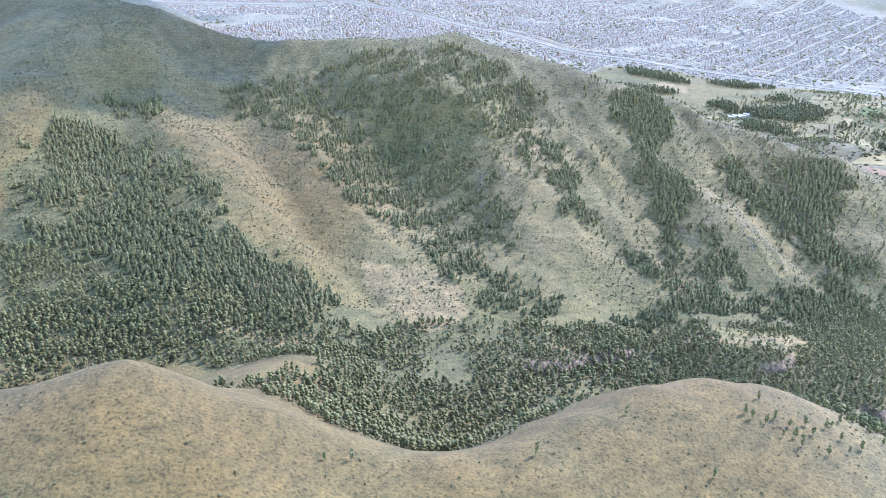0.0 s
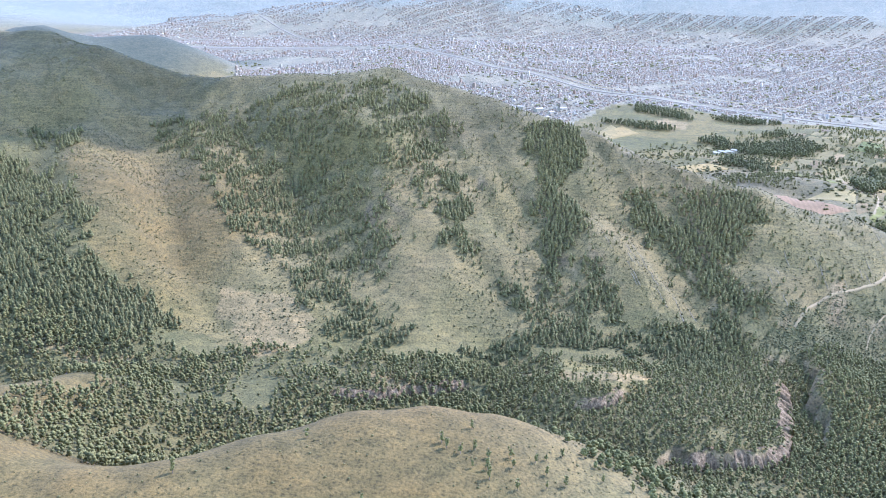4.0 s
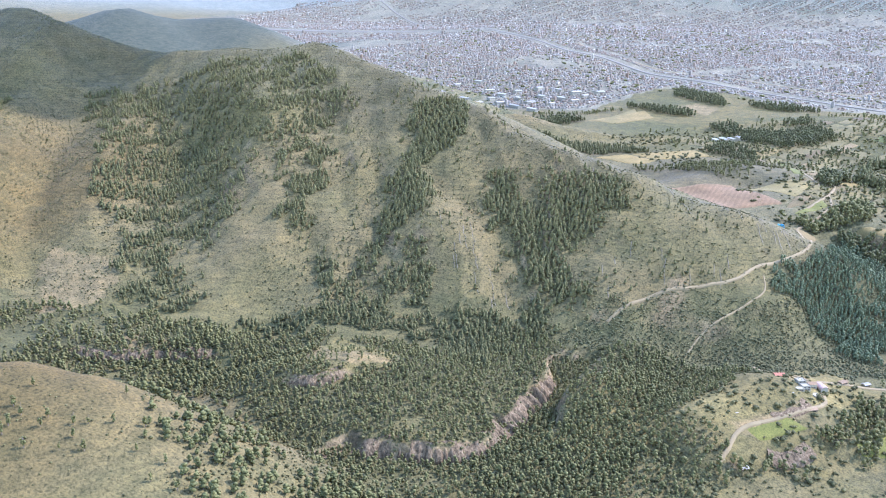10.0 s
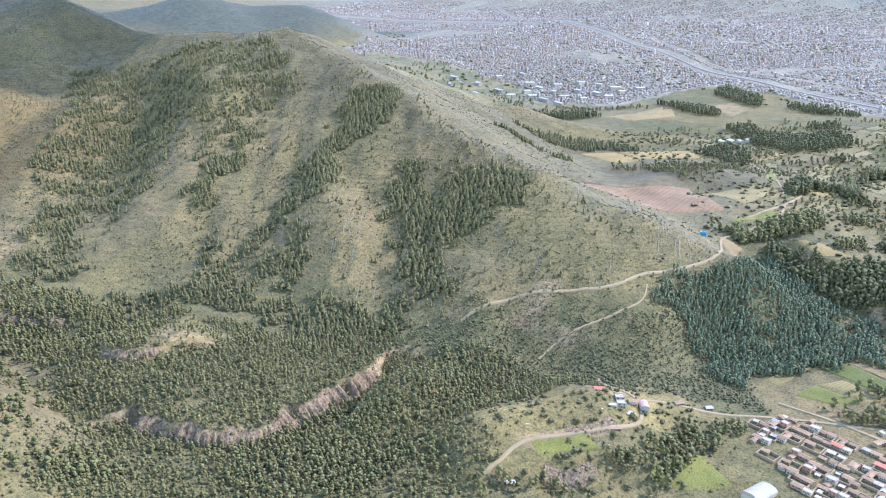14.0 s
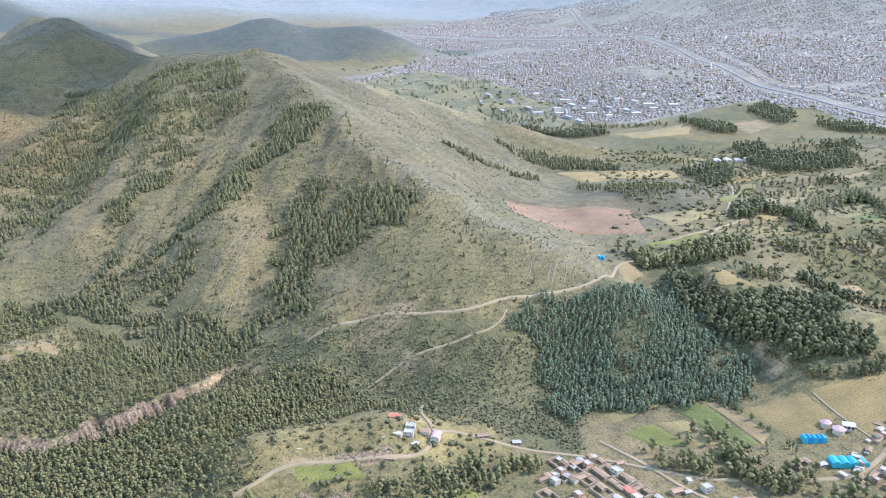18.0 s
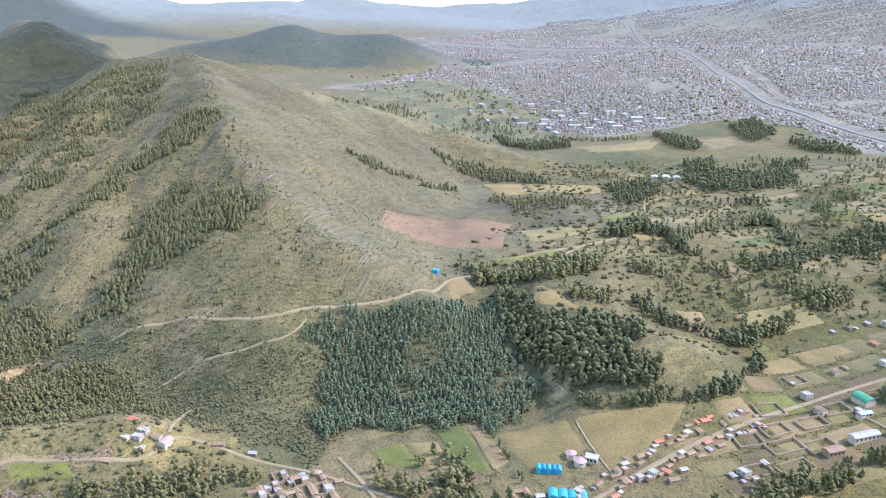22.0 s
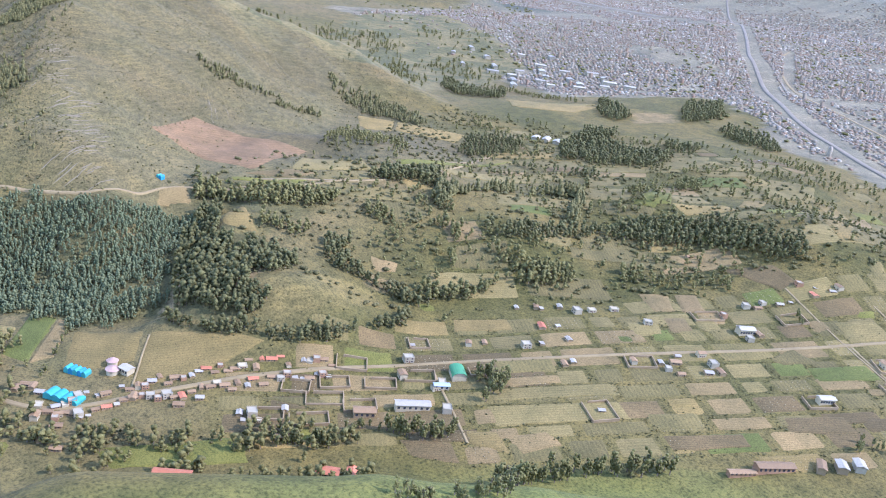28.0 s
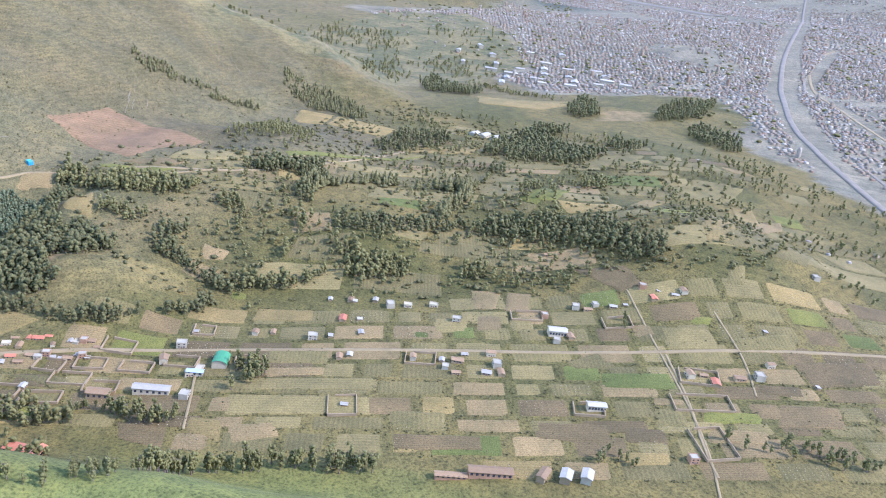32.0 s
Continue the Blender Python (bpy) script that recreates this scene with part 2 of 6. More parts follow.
def ground_material():
    """Ground of which the 'cover' colour gives the soil or grass, and painted haze far off; tufts, stones and bare
    streaks over it.
    """
    m, nt, b = material("ground", 0.95)
    p = where(nt)
    c = nt.nodes.new("ShaderNodeVertexColor")
    c.layer_name = "cover"
    fine, mid, big = noise_node(nt, 0.9, 3, 0.7, p), noise_node(nt, 0.12, 5, 0.65, p), noise_node(nt, 0.02, 4, 0.6, p)
    col = mix(nt, 0.75, c.outputs["Color"], ramp(nt, fine, [(0.36, (0.42, 0.45, 0.40)), (0.48, (0.97, 0.97, 0.95)), (0.66, (1.38, 1.34, 1.25))]), "MULTIPLY")
    col = mix(nt, 0.8, col, ramp(nt, mid, [(0.3, (0.6, 0.65, 0.6)), (0.5, (1.0, 1.0, 1.0)), (0.72, (1.3, 1.22, 1.12))]), "MULTIPLY")
    col = mix(nt, 0.7, col, ramp(nt, big, [(0.3, (0.78, 0.84, 0.8)), (0.7, (1.16, 1.1, 1.02))]), "MULTIPLY")
    # tufts that stand apart
    vo = nt.nodes.new("ShaderNodeTexVoronoi")
    vo.inputs["Scale"].default_value = 0.42
    nt.links.new(p, vo.inputs["Vector"])
    col = mix(nt, 0.75, col, ramp(nt, vo.outputs["Distance"], [(0.12, (0.45, 0.50, 0.42)), (0.34, (1.0, 1.0, 1.0)), (1.0, (1.06, 1.05, 1.03))]), "MULTIPLY")
    # little steps that grazing treads along the slopes
    w = nt.nodes.new("ShaderNodeTexWave")
    w.bands_direction = "Z"
    w.inputs["Scale"].default_value, w.inputs["Distortion"].default_value, w.inputs["Detail"].default_value, w.inputs["Detail Scale"].default_value = 0.14, 12.0, 3.0, 0.25
    nt.links.new(p, w.inputs["Vector"])
    col = mix(nt, 0.32, col, ramp(nt, w.outputs["Fac"], [(0.25, (0.72, 0.75, 0.70)), (0.6, (1.12, 1.1, 1.06))]), "MULTIPLY")
    nt.links.new(col, b.inputs["Base Color"])
    bump(nt, b, mix(nt, 0.5, fine, mid), 0.7, 1.2)
    return m


GROUND = ground_material()


def field_material(name, a, b, stripe, across, amount):
    """Tilled soil or crop in rows; stripe: metres between rows; across: the way the rows run, in degrees."""
    m, nt, bs = material(name, 0.95)
    p = where(nt)
    mp = nt.nodes.new("ShaderNodeMapping")
    mp.inputs["Rotation"].default_value = (0, 0, radians(across))
    nt.links.new(p, mp.inputs["Vector"])
    w = nt.nodes.new("ShaderNodeTexWave")
    w.inputs["Scale"].default_value, w.inputs["Distortion"].default_value, w.inputs["Detail Scale"].default_value = 0.314 / stripe, 2.5, 0.3
    nt.links.new(mp.outputs["Vector"], w.inputs["Vector"])
    col = mix(nt, noise_node(nt, 0.35, 5, 0.7, p), a, b)
    col = mix(nt, 0.4 * amount, col, ramp(nt, w.outputs["Fac"], [(0.2, (0.5, 0.52, 0.48)), (0.8, (1.35, 1.32, 1.25))]), "MULTIPLY")
    col = mix(nt, 0.8, col, ramp(nt, noise_node(nt, 0.06, 4, 0.6, p), [(0.3, (0.7, 0.75, 0.7)), (0.7, (1.25, 1.2, 1.15))]), "MULTIPLY")
    col = mix(nt, 0.8, col, ramp(nt, noise_node(nt, 1.5, 3, 0.75, p), [(0.34, (0.5, 0.52, 0.46)), (0.5, (1.0, 1.0, 1.0)), (0.68, (1.42, 1.38, 1.3))]), "MULTIPLY")
    o = nt.nodes.new("ShaderNodeObjectInfo")
    col = mix(nt, 0.6, col, ramp(nt, o.outputs["Random"], [(0.0, (0.63, 0.61, 0.37)), (1.0, (1.14, 1.06, 0.68))]), "MULTIPLY")
    nt.links.new(col, bs.inputs["Base Color"])
    bump(nt, bs, w.outputs["Fac"], 0.2, 0.15)
    return m


FIELDS = {
    "straw": field_material("stubble_field", (0.220, 0.164, 0.062), (0.274, 0.204, 0.081), 1.6, 30, 0.35),
    "straw_green": field_material("half_ripe_field", (0.185, 0.152, 0.061), (0.233, 0.186, 0.081), 1.8, 30, 0.4),
    "olive": field_material("weedy_field", (0.147, 0.124, 0.049), (0.196, 0.159, 0.066), 2.0, 120, 0.4),
    "green": field_material("green_field", (0.142, 0.144, 0.031), (0.181, 0.174, 0.047), 0.9, 120, 0.12),
    "green_dark": field_material("lush_field", (0.102, 0.119, 0.029), (0.139, 0.149, 0.041), 0.9, 120, 0.1),
    "brown": field_material("ploughed_field", (0.211, 0.153, 0.071), (0.267, 0.198, 0.096), 1.2, 30, 0.4),
    "dark": field_material("damp_ploughed_field", (0.136, 0.099, 0.047), (0.178, 0.133, 0.064), 1.2, 30, 0.35),
    "red": field_material("red_earth", (0.225, 0.140, 0.074), (0.310, 0.200, 0.110), 4.0, 10, 0.45),
}


def plain_material(name, a, b, scale=1.5, rough=0.85, island=False):
    """A worn surface between two colours, with specks."""
    m, nt, bs = material(name, rough)
    p = where(nt)
    col = mix(nt, noise_node(nt, scale, 4, 0.65, p), a, b)
    col = mix(nt, 0.6, col, ramp(nt, noise_node(nt, scale * 0.13, 3, 0.6, p), [(0.3, (0.72, 0.72, 0.72)), (0.7, (1.2, 1.18, 1.15))]), "MULTIPLY")
    nt.links.new(col, bs.inputs["Base Color"])
    return m


DIRT = plain_material("dirt_road", (0.237, 0.174, 0.073), (0.304, 0.232, 0.103), 0.8)
PAVED = plain_material("pale_asphalt", (0.180, 0.152, 0.095), (0.237, 0.202, 0.129), 0.5)
ADOBE = plain_material("adobe", (0.245, 0.178, 0.088), (0.340, 0.255, 0.130), 1.2)
WHITEWASH = plain_material("whitewash", (0.361, 0.307, 0.181), (0.513, 0.441, 0.265), 1.0)
BRICKWORK = plain_material("brickwork", (0.300, 0.168, 0.082), (0.390, 0.238, 0.122), 1.4)
RENDERED = plain_material("grey_render", (0.307, 0.273, 0.175), (0.415, 0.368, 0.237), 1.0)
GLASS = plain_material("window_glass", (0.03, 0.035, 0.04), (0.06, 0.065, 0.07), 1.0, 0.15)
TIMBER = plain_material("timber", (0.14, 0.09, 0.06), (0.24, 0.16, 0.10), 3.0)
BLUE_SHEET = plain_material("turquoise_plastic_sheet", (0.03, 0.26, 0.24), (0.08, 0.36, 0.32), 0.5, 0.5)
BLUE_DEEP = plain_material("blue_plastic_sheet", (0.03, 0.19, 0.32), (0.05, 0.30, 0.42), 0.3, 0.5)
GREEN_SHEET = plain_material("green_sheet_metal", (0.05, 0.21, 0.08), (0.09, 0.30, 0.12), 0.7, 0.5)
PALE_BLUE = plain_material("pale_blue_sheet", (0.30, 0.38, 0.46), (0.42, 0.50, 0.56), 0.5, 0.5)
ROCK = plain_material("pale_rock", (0.165, 0.136, 0.076), (0.225, 0.190, 0.112), 0.9)


def sheet_roof(name, a, b, ridges=2.2, rough=0.7):
    m, nt, bs = material(name, rough)
    p = where(nt)
    w = nt.nodes.new("ShaderNodeTexWave")
    w.inputs["Scale"].default_value, w.inputs["Distortion"].default_value = ridges, 0.6
    nt.links.new(p, w.inputs["Vector"])
    col = mix(nt, noise_node(nt, 0.7, 4, 0.7, p), a, b)
    col = mix(nt, 0.3, col, ramp(nt, w.outputs["Fac"], [(0.0, (0.6, 0.6, 0.6)), (1.0, (1.2, 1.2, 1.2))]), "MULTIPLY")
    o = nt.nodes.new("ShaderNodeObjectInfo")
    col = mix(nt, 0.7, col, ramp(nt, o.outputs["Random"], [(0.0, (0.75, 0.75, 0.75)), (1.0, (1.2, 1.2, 1.2))]), "MULTIPLY")
    nt.links.new(col, bs.inputs["Base Color"])
    bump(nt, bs, w.outputs["Fac"], 0.4, 0.1)
    return m


TILE = sheet_roof("clay_tile_roof", (0.240, 0.148, 0.064), (0.345, 0.228, 0.104))
RED_TILE = sheet_roof("bright_clay_tile_roof", (0.46, 0.14, 0.06), (0.52, 0.21, 0.10))
TIN = sheet_roof("tin_roof", (0.307, 0.274, 0.187), (0.451, 0.407, 0.282), 3.0, 0.5)
PINK_TIN = sheet_roof("faded_pink_tin_roof", (0.395, 0.246, 0.174), (0.502, 0.350, 0.252), 3.0, 0.6)

# ---- ground ----
def lines(lo, hi, step, grow, end_lo, end_hi):
    """Grid lines: even between lo and hi, ever wider beyond."""
    mid = list(np.arange(lo, hi + step / 2, step))
    a, s = [mid[-1]], step
    while a[-1] < end_hi:
        s = min(s * grow, 120)
        a.append(a[-1] + s)
    b, s = [mid[0]], step
    while b[-1] > end_lo:
        s = min(s * grow, 120)
        b.append(b[-1] - s)
    return np.array(b[:0:-1] + mid + a[1:])


def sheet(name, X, Y, Z, colours, mat):
    """A mesh from a grid of places, with a colour of the cover at each."""
    ny, nx = X.shape
    me = bpy.data.meshes.new(name)
    i = np.arange(nx * ny).reshape(ny, nx)
    quads = np.stack([i[:-1, :-1], i[:-1, 1:], i[1:, 1:], i[1:, :-1]], -1).reshape(-1, 4)
    me.vertices.add(nx * ny)
    me.vertices.foreach_set("co", np.stack([X, Y, Z], -1).astype(np.float32).ravel())
    me.loops.add(quads.size)
    me.loops.foreach_set("vertex_index", quads.astype(np.int32).ravel())
    me.polygons.add(len(quads))
    me.polygons.foreach_set("loop_start", np.arange(0, quads.size, 4, dtype=np.int32))
    me.polygons.foreach_set("use_smooth", np.ones(len(quads), bool))
    me.update(calc_edges=True)
    if colours is not None:
        at = me.color_attributes.new("cover", "FLOAT_COLOR", "POINT")
        at.data.foreach_set("color", np.concatenate([colours, np.ones((*colours.shape[:2], 1))], -1).astype(np.float32).ravel())
    me.materials.append(mat)
    return new(name, me)


def inside(x, y, poly):
    """Whether places lie in a polygon."""
    r = np.zeros(np.shape(x), bool)
    for (x0, y0), (x1, y1) in zip(poly, poly[1:] + poly[:1]):
        if y0 != y1:
            r ^= ((y0 > y) != (y1 > y)) & (x < (x1 - x0) * (y - y0) / (y1 - y0) + x0)
    return r


BARE = (
    [(143, 435), (174, 443), (221, 436), (200, 422), (168, 422)],
    [(-46, 478), (-17, 484), (20, 470), (29, 446), (6, 424), (-27, 447)],
    [(387, 433), (400, 449), (421, 459), (421, 449), (404, 435), (393, 429)],
    [(60, 415), (95, 425), (100, 408), (70, 400)],
    [(-120, 395), (-60, 398), (-60, 388), (-120, 384)],
    [(395, 500), (425, 492), (415, 480), (392, 488)],
    [(530, 668), (545, 682), (560, 668), (544, 660)],
)
GOLDEN = (
    [(171, 427), (175, 460), (211, 448), (220, 425), (203, 406), (182, 410)],
    [(364, 444), (369, 467), (404, 470), (417, 457), (382, 434)],
    [(367, 431), (378, 448), (389, 422), (382, 406)],
    [(388, 421), (430, 448), (435, 432), (404, 407), (383, 402)],
    [(287, 412), (369, 493), (433, 515), (469, 499), (455, 478), (334, 391)],
    [(467, 695), (481, 701), (516, 691), (501, 676)],
    [(557, 698), (576, 731), (595, 726), (587, 666)],
)
BARE += (
    [(383, 433), (417, 457), (421, 450), (392, 424)],
    [(557, 731), (567, 749), (574, 747), (572, 727)],
    [(533, 671), (541, 680), (559, 666), (543, 661)],
    [(333, 1260), (350, 1305), (385, 1260), (366, 1209)],
)
# under the woods: litter and low brush
WOOD_FLOOR = (
    [(-259, 471), (-267, 513), (-270, 572), (-251, 636), (-207, 595), (-147, 509), (-115, 463), (-47, 429), (-47, 407), (-142, 417), (-224, 396)],
    [(67, 432), (163, 462), (247, 466), (273, 505), (355, 503), (399, 505), (384, 448), (347, 423), (338, 374), (255, 300), (228, 340), (150, 378)],
    [(408, 581), (437, 618), (464, 681), (499, 651), (537, 629), (534, 588), (474, 558), (460, 538)],
    [(424, 700), (470, 735), (505, 728), (542, 668), (575, 634), (548, 620), (466, 673)],
)
WOOD_FLOOR += (
    [(-223, 400), (-141, 418), (25, 440), (180, 436), (100, 352), (38, 262), (-35, 255), (-40, 352), (-138, 361)],
    [(317, 523), (393, 563), (440, 576), (487, 521), (424, 500), (302, 498)],
    [(120, 462), (184, 497), (254, 526), (334, 525), (277, 464)],
)
CITY = [(-330, 1290), (-150, 1330), (60, 1290), (190, 1270), (300, 1480), (420, 1400), (520, 1290), (650, 1250), (800, 1170), (1000, 1250), (1500, 1500), (1900, 2300), (1500, 3400), (-200, 3900), (-1400, 3600), (-1500, 2300), (-700, 2000), (-450, 1560)]


PLAIN = [(604, 650), (600, 745), (622, 785), (660, 872), (690, 940), (750, 1030), (850, 1150), (930, 1060), (880, 930), (836, 850), (768, 762), (722, 690), (690, 668), (648, 606), (612, 610)]
FAR_FIELDS = [(74, 856), (-345, 1349), (-359, 1542), (-152, 1500), (15, 1407), (91, 1260), (168, 1017), (87, 954)]


def soft(x, y, poly, ragged):
    """1 in a polygon with a ragged edge, 0 outside."""
    return inside(x + ragged * fbm(x, y, 4 * ragged, 3), y + ragged * fbm(x + 70, y, 4 * ragged, 3), poly).astype(float)[..., None]


def cover(x, y, z):
    """The colour of grass and soil, with haze painted into the far ground."""
    n, k = fbm(x, y, 90, 4), fbm(x + 500, y, 26, 3)
    dry, olive, tan = np.array((0.165, 0.130, 0.070)), np.array((0.126, 0.112, 0.050)), np.array((0.114, 0.081, 0.032))
    g = np.clip(0.40 + 0.35 * n + 0.25 * k, 0, 1)[..., None]
    c = dry * (1 - g) + olive * g
    # pale slopes of the near hills
    t = (sstep(390, 330, y) * sstep(210, 110, x))[..., None] * np.clip(1.0 - 0.5 * g, 0, 1)
    t = np.maximum(t, 0.8 * (sstep(-20, -70, x) * sstep(380, 460, y) * sstep(700, 560, y))[..., None] * (1 - 0.6 * g))
    c = c * (1 - t) + tan * t
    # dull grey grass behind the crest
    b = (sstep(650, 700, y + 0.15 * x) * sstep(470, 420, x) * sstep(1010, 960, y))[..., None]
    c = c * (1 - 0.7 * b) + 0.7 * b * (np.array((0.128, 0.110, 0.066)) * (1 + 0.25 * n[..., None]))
    # tilled benches and meadows of the valley
    v = (sstep(470, 540, x) * sstep(560, 700, x + 0.6 * (y - 600)) + sstep(930, 1000, y) * sstep(180, 300, x))[..., None]
    v = np.clip(v, 0, 1)
    straw, meadow = np.array((0.145, 0.116, 0.044)), np.array((0.096, 0.088, 0.030))
    q = sstep(-0.3, 0.5, fbm(x + 40, y * 1.6, 70, 3))[..., None]
    c = c * (1 - v) + v * (straw * q + meadow * (1 - q))
    lush = (sstep(690, 760, x) * sstep(790, 700, y - 0.4 * (x - 760)))[..., None]
    c = c * (1 - lush) + lush * (np.array((0.170, 0.185, 0.060)) * (1 - 0.3 * g) + 0.1 * g * tan)
    s = 0.75 * soft(x, y, PLAIN, 6)
    c = c * (1 - s) + s * (np.array((0.154, 0.124, 0.050)) * q + np.array((0.120, 0.105, 0.038)) * (1 - q))
    for poly in WOOD_FLOOR:
        s = 0.7 * soft(x, y, poly, 7)
        c = c * (1 - s) + s * np.array((0.100, 0.094, 0.046))
    for poly in GOLDEN:
        s = 0.65 * soft(x, y, poly, 6)
        c = c * (1 - s) + s * np.array((0.190, 0.150, 0.066)) * (1 + 0.25 * k[..., None])
    for poly in BARE:
        s = 0.6 * soft(x, y, poly, 6)
        c = c * (1 - s) + s * np.array((0.255, 0.185, 0.110))
    gy_, gx_ = np.gradient(z, y[:, 0], x[0])
    rock = sstep(0.80, 1.15, np.hypot(gx_, gy_) + 0.15 * k)[..., None] * ((z < 120) & (x > 30))[..., None]
    c = c * (1 - rock) + rock * (np.array((0.215, 0.160, 0.105)) * (1 + 0.5 * fbm(x, y, 8, 2)[..., None]))
    town = soft(x, y, CITY, 30) * (1 - soft(x, y, FAR_FIELDS, 20))
    green = soft(x, y, FAR_FIELDS, 20)
    c = c * (1 - green) + green * np.where(k[..., None] > 0.0, np.array((0.175, 0.150, 0.085)), np.array((0.120, 0.116, 0.066)))
    c = c * (1 - town) + town * (np.array((0.210, 0.188, 0.155)) * (0.9 + 0.2 * k[..., None]))
    # aerial haze put into the colour: distant ground fades to a pale blue-grey
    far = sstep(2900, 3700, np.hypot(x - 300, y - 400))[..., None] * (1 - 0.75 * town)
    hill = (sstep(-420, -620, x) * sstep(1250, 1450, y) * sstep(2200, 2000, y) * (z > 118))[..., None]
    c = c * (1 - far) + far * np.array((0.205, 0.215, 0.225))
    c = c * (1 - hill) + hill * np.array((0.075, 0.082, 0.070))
    return c * np.array((1.03, 1.0, 0.72))


gx, gy = lines(-330, 960, 2.7, 1.07, -4900, 4200), lines(170, 1130, 2.7, 1.07, -1500, 4950)
gx = np.unique(np.concatenate([gx, np.arange(211.5, 325, 1.9)]))
gy = np.unique(np.concatenate([gy, np.arange(343.5, 480, 1.9)]))
X, Y = np.meshgrid(gx, gy)
Z = height(X, Y)
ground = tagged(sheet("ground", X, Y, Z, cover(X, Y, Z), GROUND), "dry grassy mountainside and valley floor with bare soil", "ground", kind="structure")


def surface(x, y):
    """The ground's height as the sheet has it."""
    x, y = np.asarray(x, float), np.asarray(y, float)
    i, j = np.clip(np.searchsorted(gx, x) - 1, 0, len(gx) - 2), np.clip(np.searchsorted(gy, y) - 1, 0, len(gy) - 2)
    u, v = (x - gx[i]) / (gx[i + 1] - gx[i]), (y - gy[j]) / (gy[j + 1] - gy[j])
    return (Z[j, i] * (1 - u) + Z[j, i + 1] * u) * (1 - v) + (Z[j + 1, i] * (1 - u) + Z[j + 1, i + 1] * u) * v

# ---- trees ----
def link(name, bm_or_mesh, mat, parent=None, label=""):
    me = bm_or_mesh
    if isinstance(me, bmesh.types.BMesh):
        me = bpy.data.meshes.new(name)
        bm_or_mesh.to_mesh(me)
        bm_or_mesh.free()
    if mat is not None and not me.materials:
        me.materials.append(mat)
    ob = new(name, me)
    ob.parent = parent
    if label:
        ob["label"] = label
    return ob


def part(name, bm, mat, parent, label=""):
    return link(name, bm, mat, parent, label)


def empty(name, m, label, category, group="", kind=""):
    ob = new(name)
    ob.matrix_world = m
    return tagged(ob, label, category, group, kind)


def foliage_material(name, dark, light):
    m, nt, b = material(name, 0.85)
    g = nt.nodes.new("ShaderNodeNewGeometry")
    col = ramp(nt, g.outputs["Random Per Island"], [(0.0, dark), (0.6, tuple((a + c) / 2 for a, c in zip(dark, light))), (1.0, light)])
    n = noise_node(nt, 1.6, 3, 0.7, g.outputs["Position"])
    col = mix(nt, 0.8, col, ramp(nt, n, [(0.3, (0.7, 0.73, 0.7)), (0.7, (1.3, 1.3, 1.25))]), "MULTIPLY")
    nt.links.new(col, b.inputs["Base Color"])
    bump(nt, b, n, 0.6, 0.5)
    return m


PINE = foliage_material("pine_foliage", (0.110, 0.101, 0.033), (0.184, 0.163, 0.057))
GUM = foliage_material("eucalyptus_foliage", (0.114, 0.104, 0.030), (0.195, 0.174, 0.055))
BLUE_GUM = foliage_material("young_eucalyptus_foliage", (0.099, 0.117, 0.052), (0.169, 0.187, 0.083))
DARK_GUM = foliage_material("shaded_eucalyptus_foliage", (0.081, 0.078, 0.025), (0.140, 0.131, 0.043))
BUSH = foliage_material("bush_foliage", (0.082, 0.075, 0.024), (0.155, 0.133, 0.045))
BARK, nt_, b_ = material("bark", 0.9)
nt_.links.new(ramp(nt_, noise_node(nt_, 2.0, 3, 0.6, where(nt_)), [(0.3, (0.10, 0.075, 0.05)), (0.7, (0.24, 0.19, 0.14))]), b_.inputs["Base Color"])


def ico():
    bm = bmesh.new()
    bmesh.ops.create_icosphere(bm, subdivisions=1, radius=1)
    v = np.array([p.co[:] for p in bm.verts])
    f = np.array([[p.index for p in q.verts] for q in bm.faces])
    bm.free()
    return v, f


ICO_V, ICO_F = ico()


OCT_V = np.array([(1, 0, -0.1), (0, 1, 0.1), (-1, 0, -0.1), (0, -1, 0.1), (0, 0, 1.1), (0, 0, -0.8)], float) * 1.12
OCT_F = np.array([(0, 1, 4), (1, 2, 4), (2, 3, 4), (3, 0, 4), (1, 0, 5), (2, 1, 5), (3, 2, 5), (0, 3, 5)])


def clumps(rng, places, fine=True):
    """Uneven lumps of foliage: centre, half width, half height of each."""
    vs, fs, n = [], [], 0
    base, faces = (ICO_V, ICO_F) if fine else (OCT_V, OCT_F)
    for c, r, h in places:
        v = base * (1 + 0.38 * (rng.random((len(base), 1)) - 0.5)) * np.array((r, r, h)) + rng.normal(0, 0.1, base.shape) * r
        vs.append(v + np.array(c))
        fs.append(faces + n)
        n += len(v)
    return np.concatenate(vs), np.concatenate(fs)


def stem(r0, r1, z1, sides=5, lean=0.0):
    a = np.arange(sides) * 2 * np.pi / sides
    v = np.concatenate([np.stack([r0 * np.cos(a), r0 * np.sin(a), 0 * a - 0.04], -1), np.stack([r1 * np.cos(a) + lean, r1 * np.sin(a), 0 * a + z1], -1)])
    i = np.arange(sides)
    j = (i + 1) % sides
    return v, np.concatenate([np.stack([i, j, j + sides], -1), np.stack([i, j + sides, i + sides], -1)])


def crown_pine(rng, lumps):
    """A narrow crown, 1 high, wide below and pointed."""
    out = []
    for k in range(lumps):
        u = (k + 0.5) / lumps
        w = 0.25 * (1 - u) ** 0.7 + 0.05
        a = rng.random() * 6.28
        out.append(((0.10 * (1 - u) * math.cos(a), 0.10 * (1 - u) * math.sin(a), 0.12 + 0.8 * u), w, 0.62 / lumps + 0.08))
    return clumps(rng, out, False)


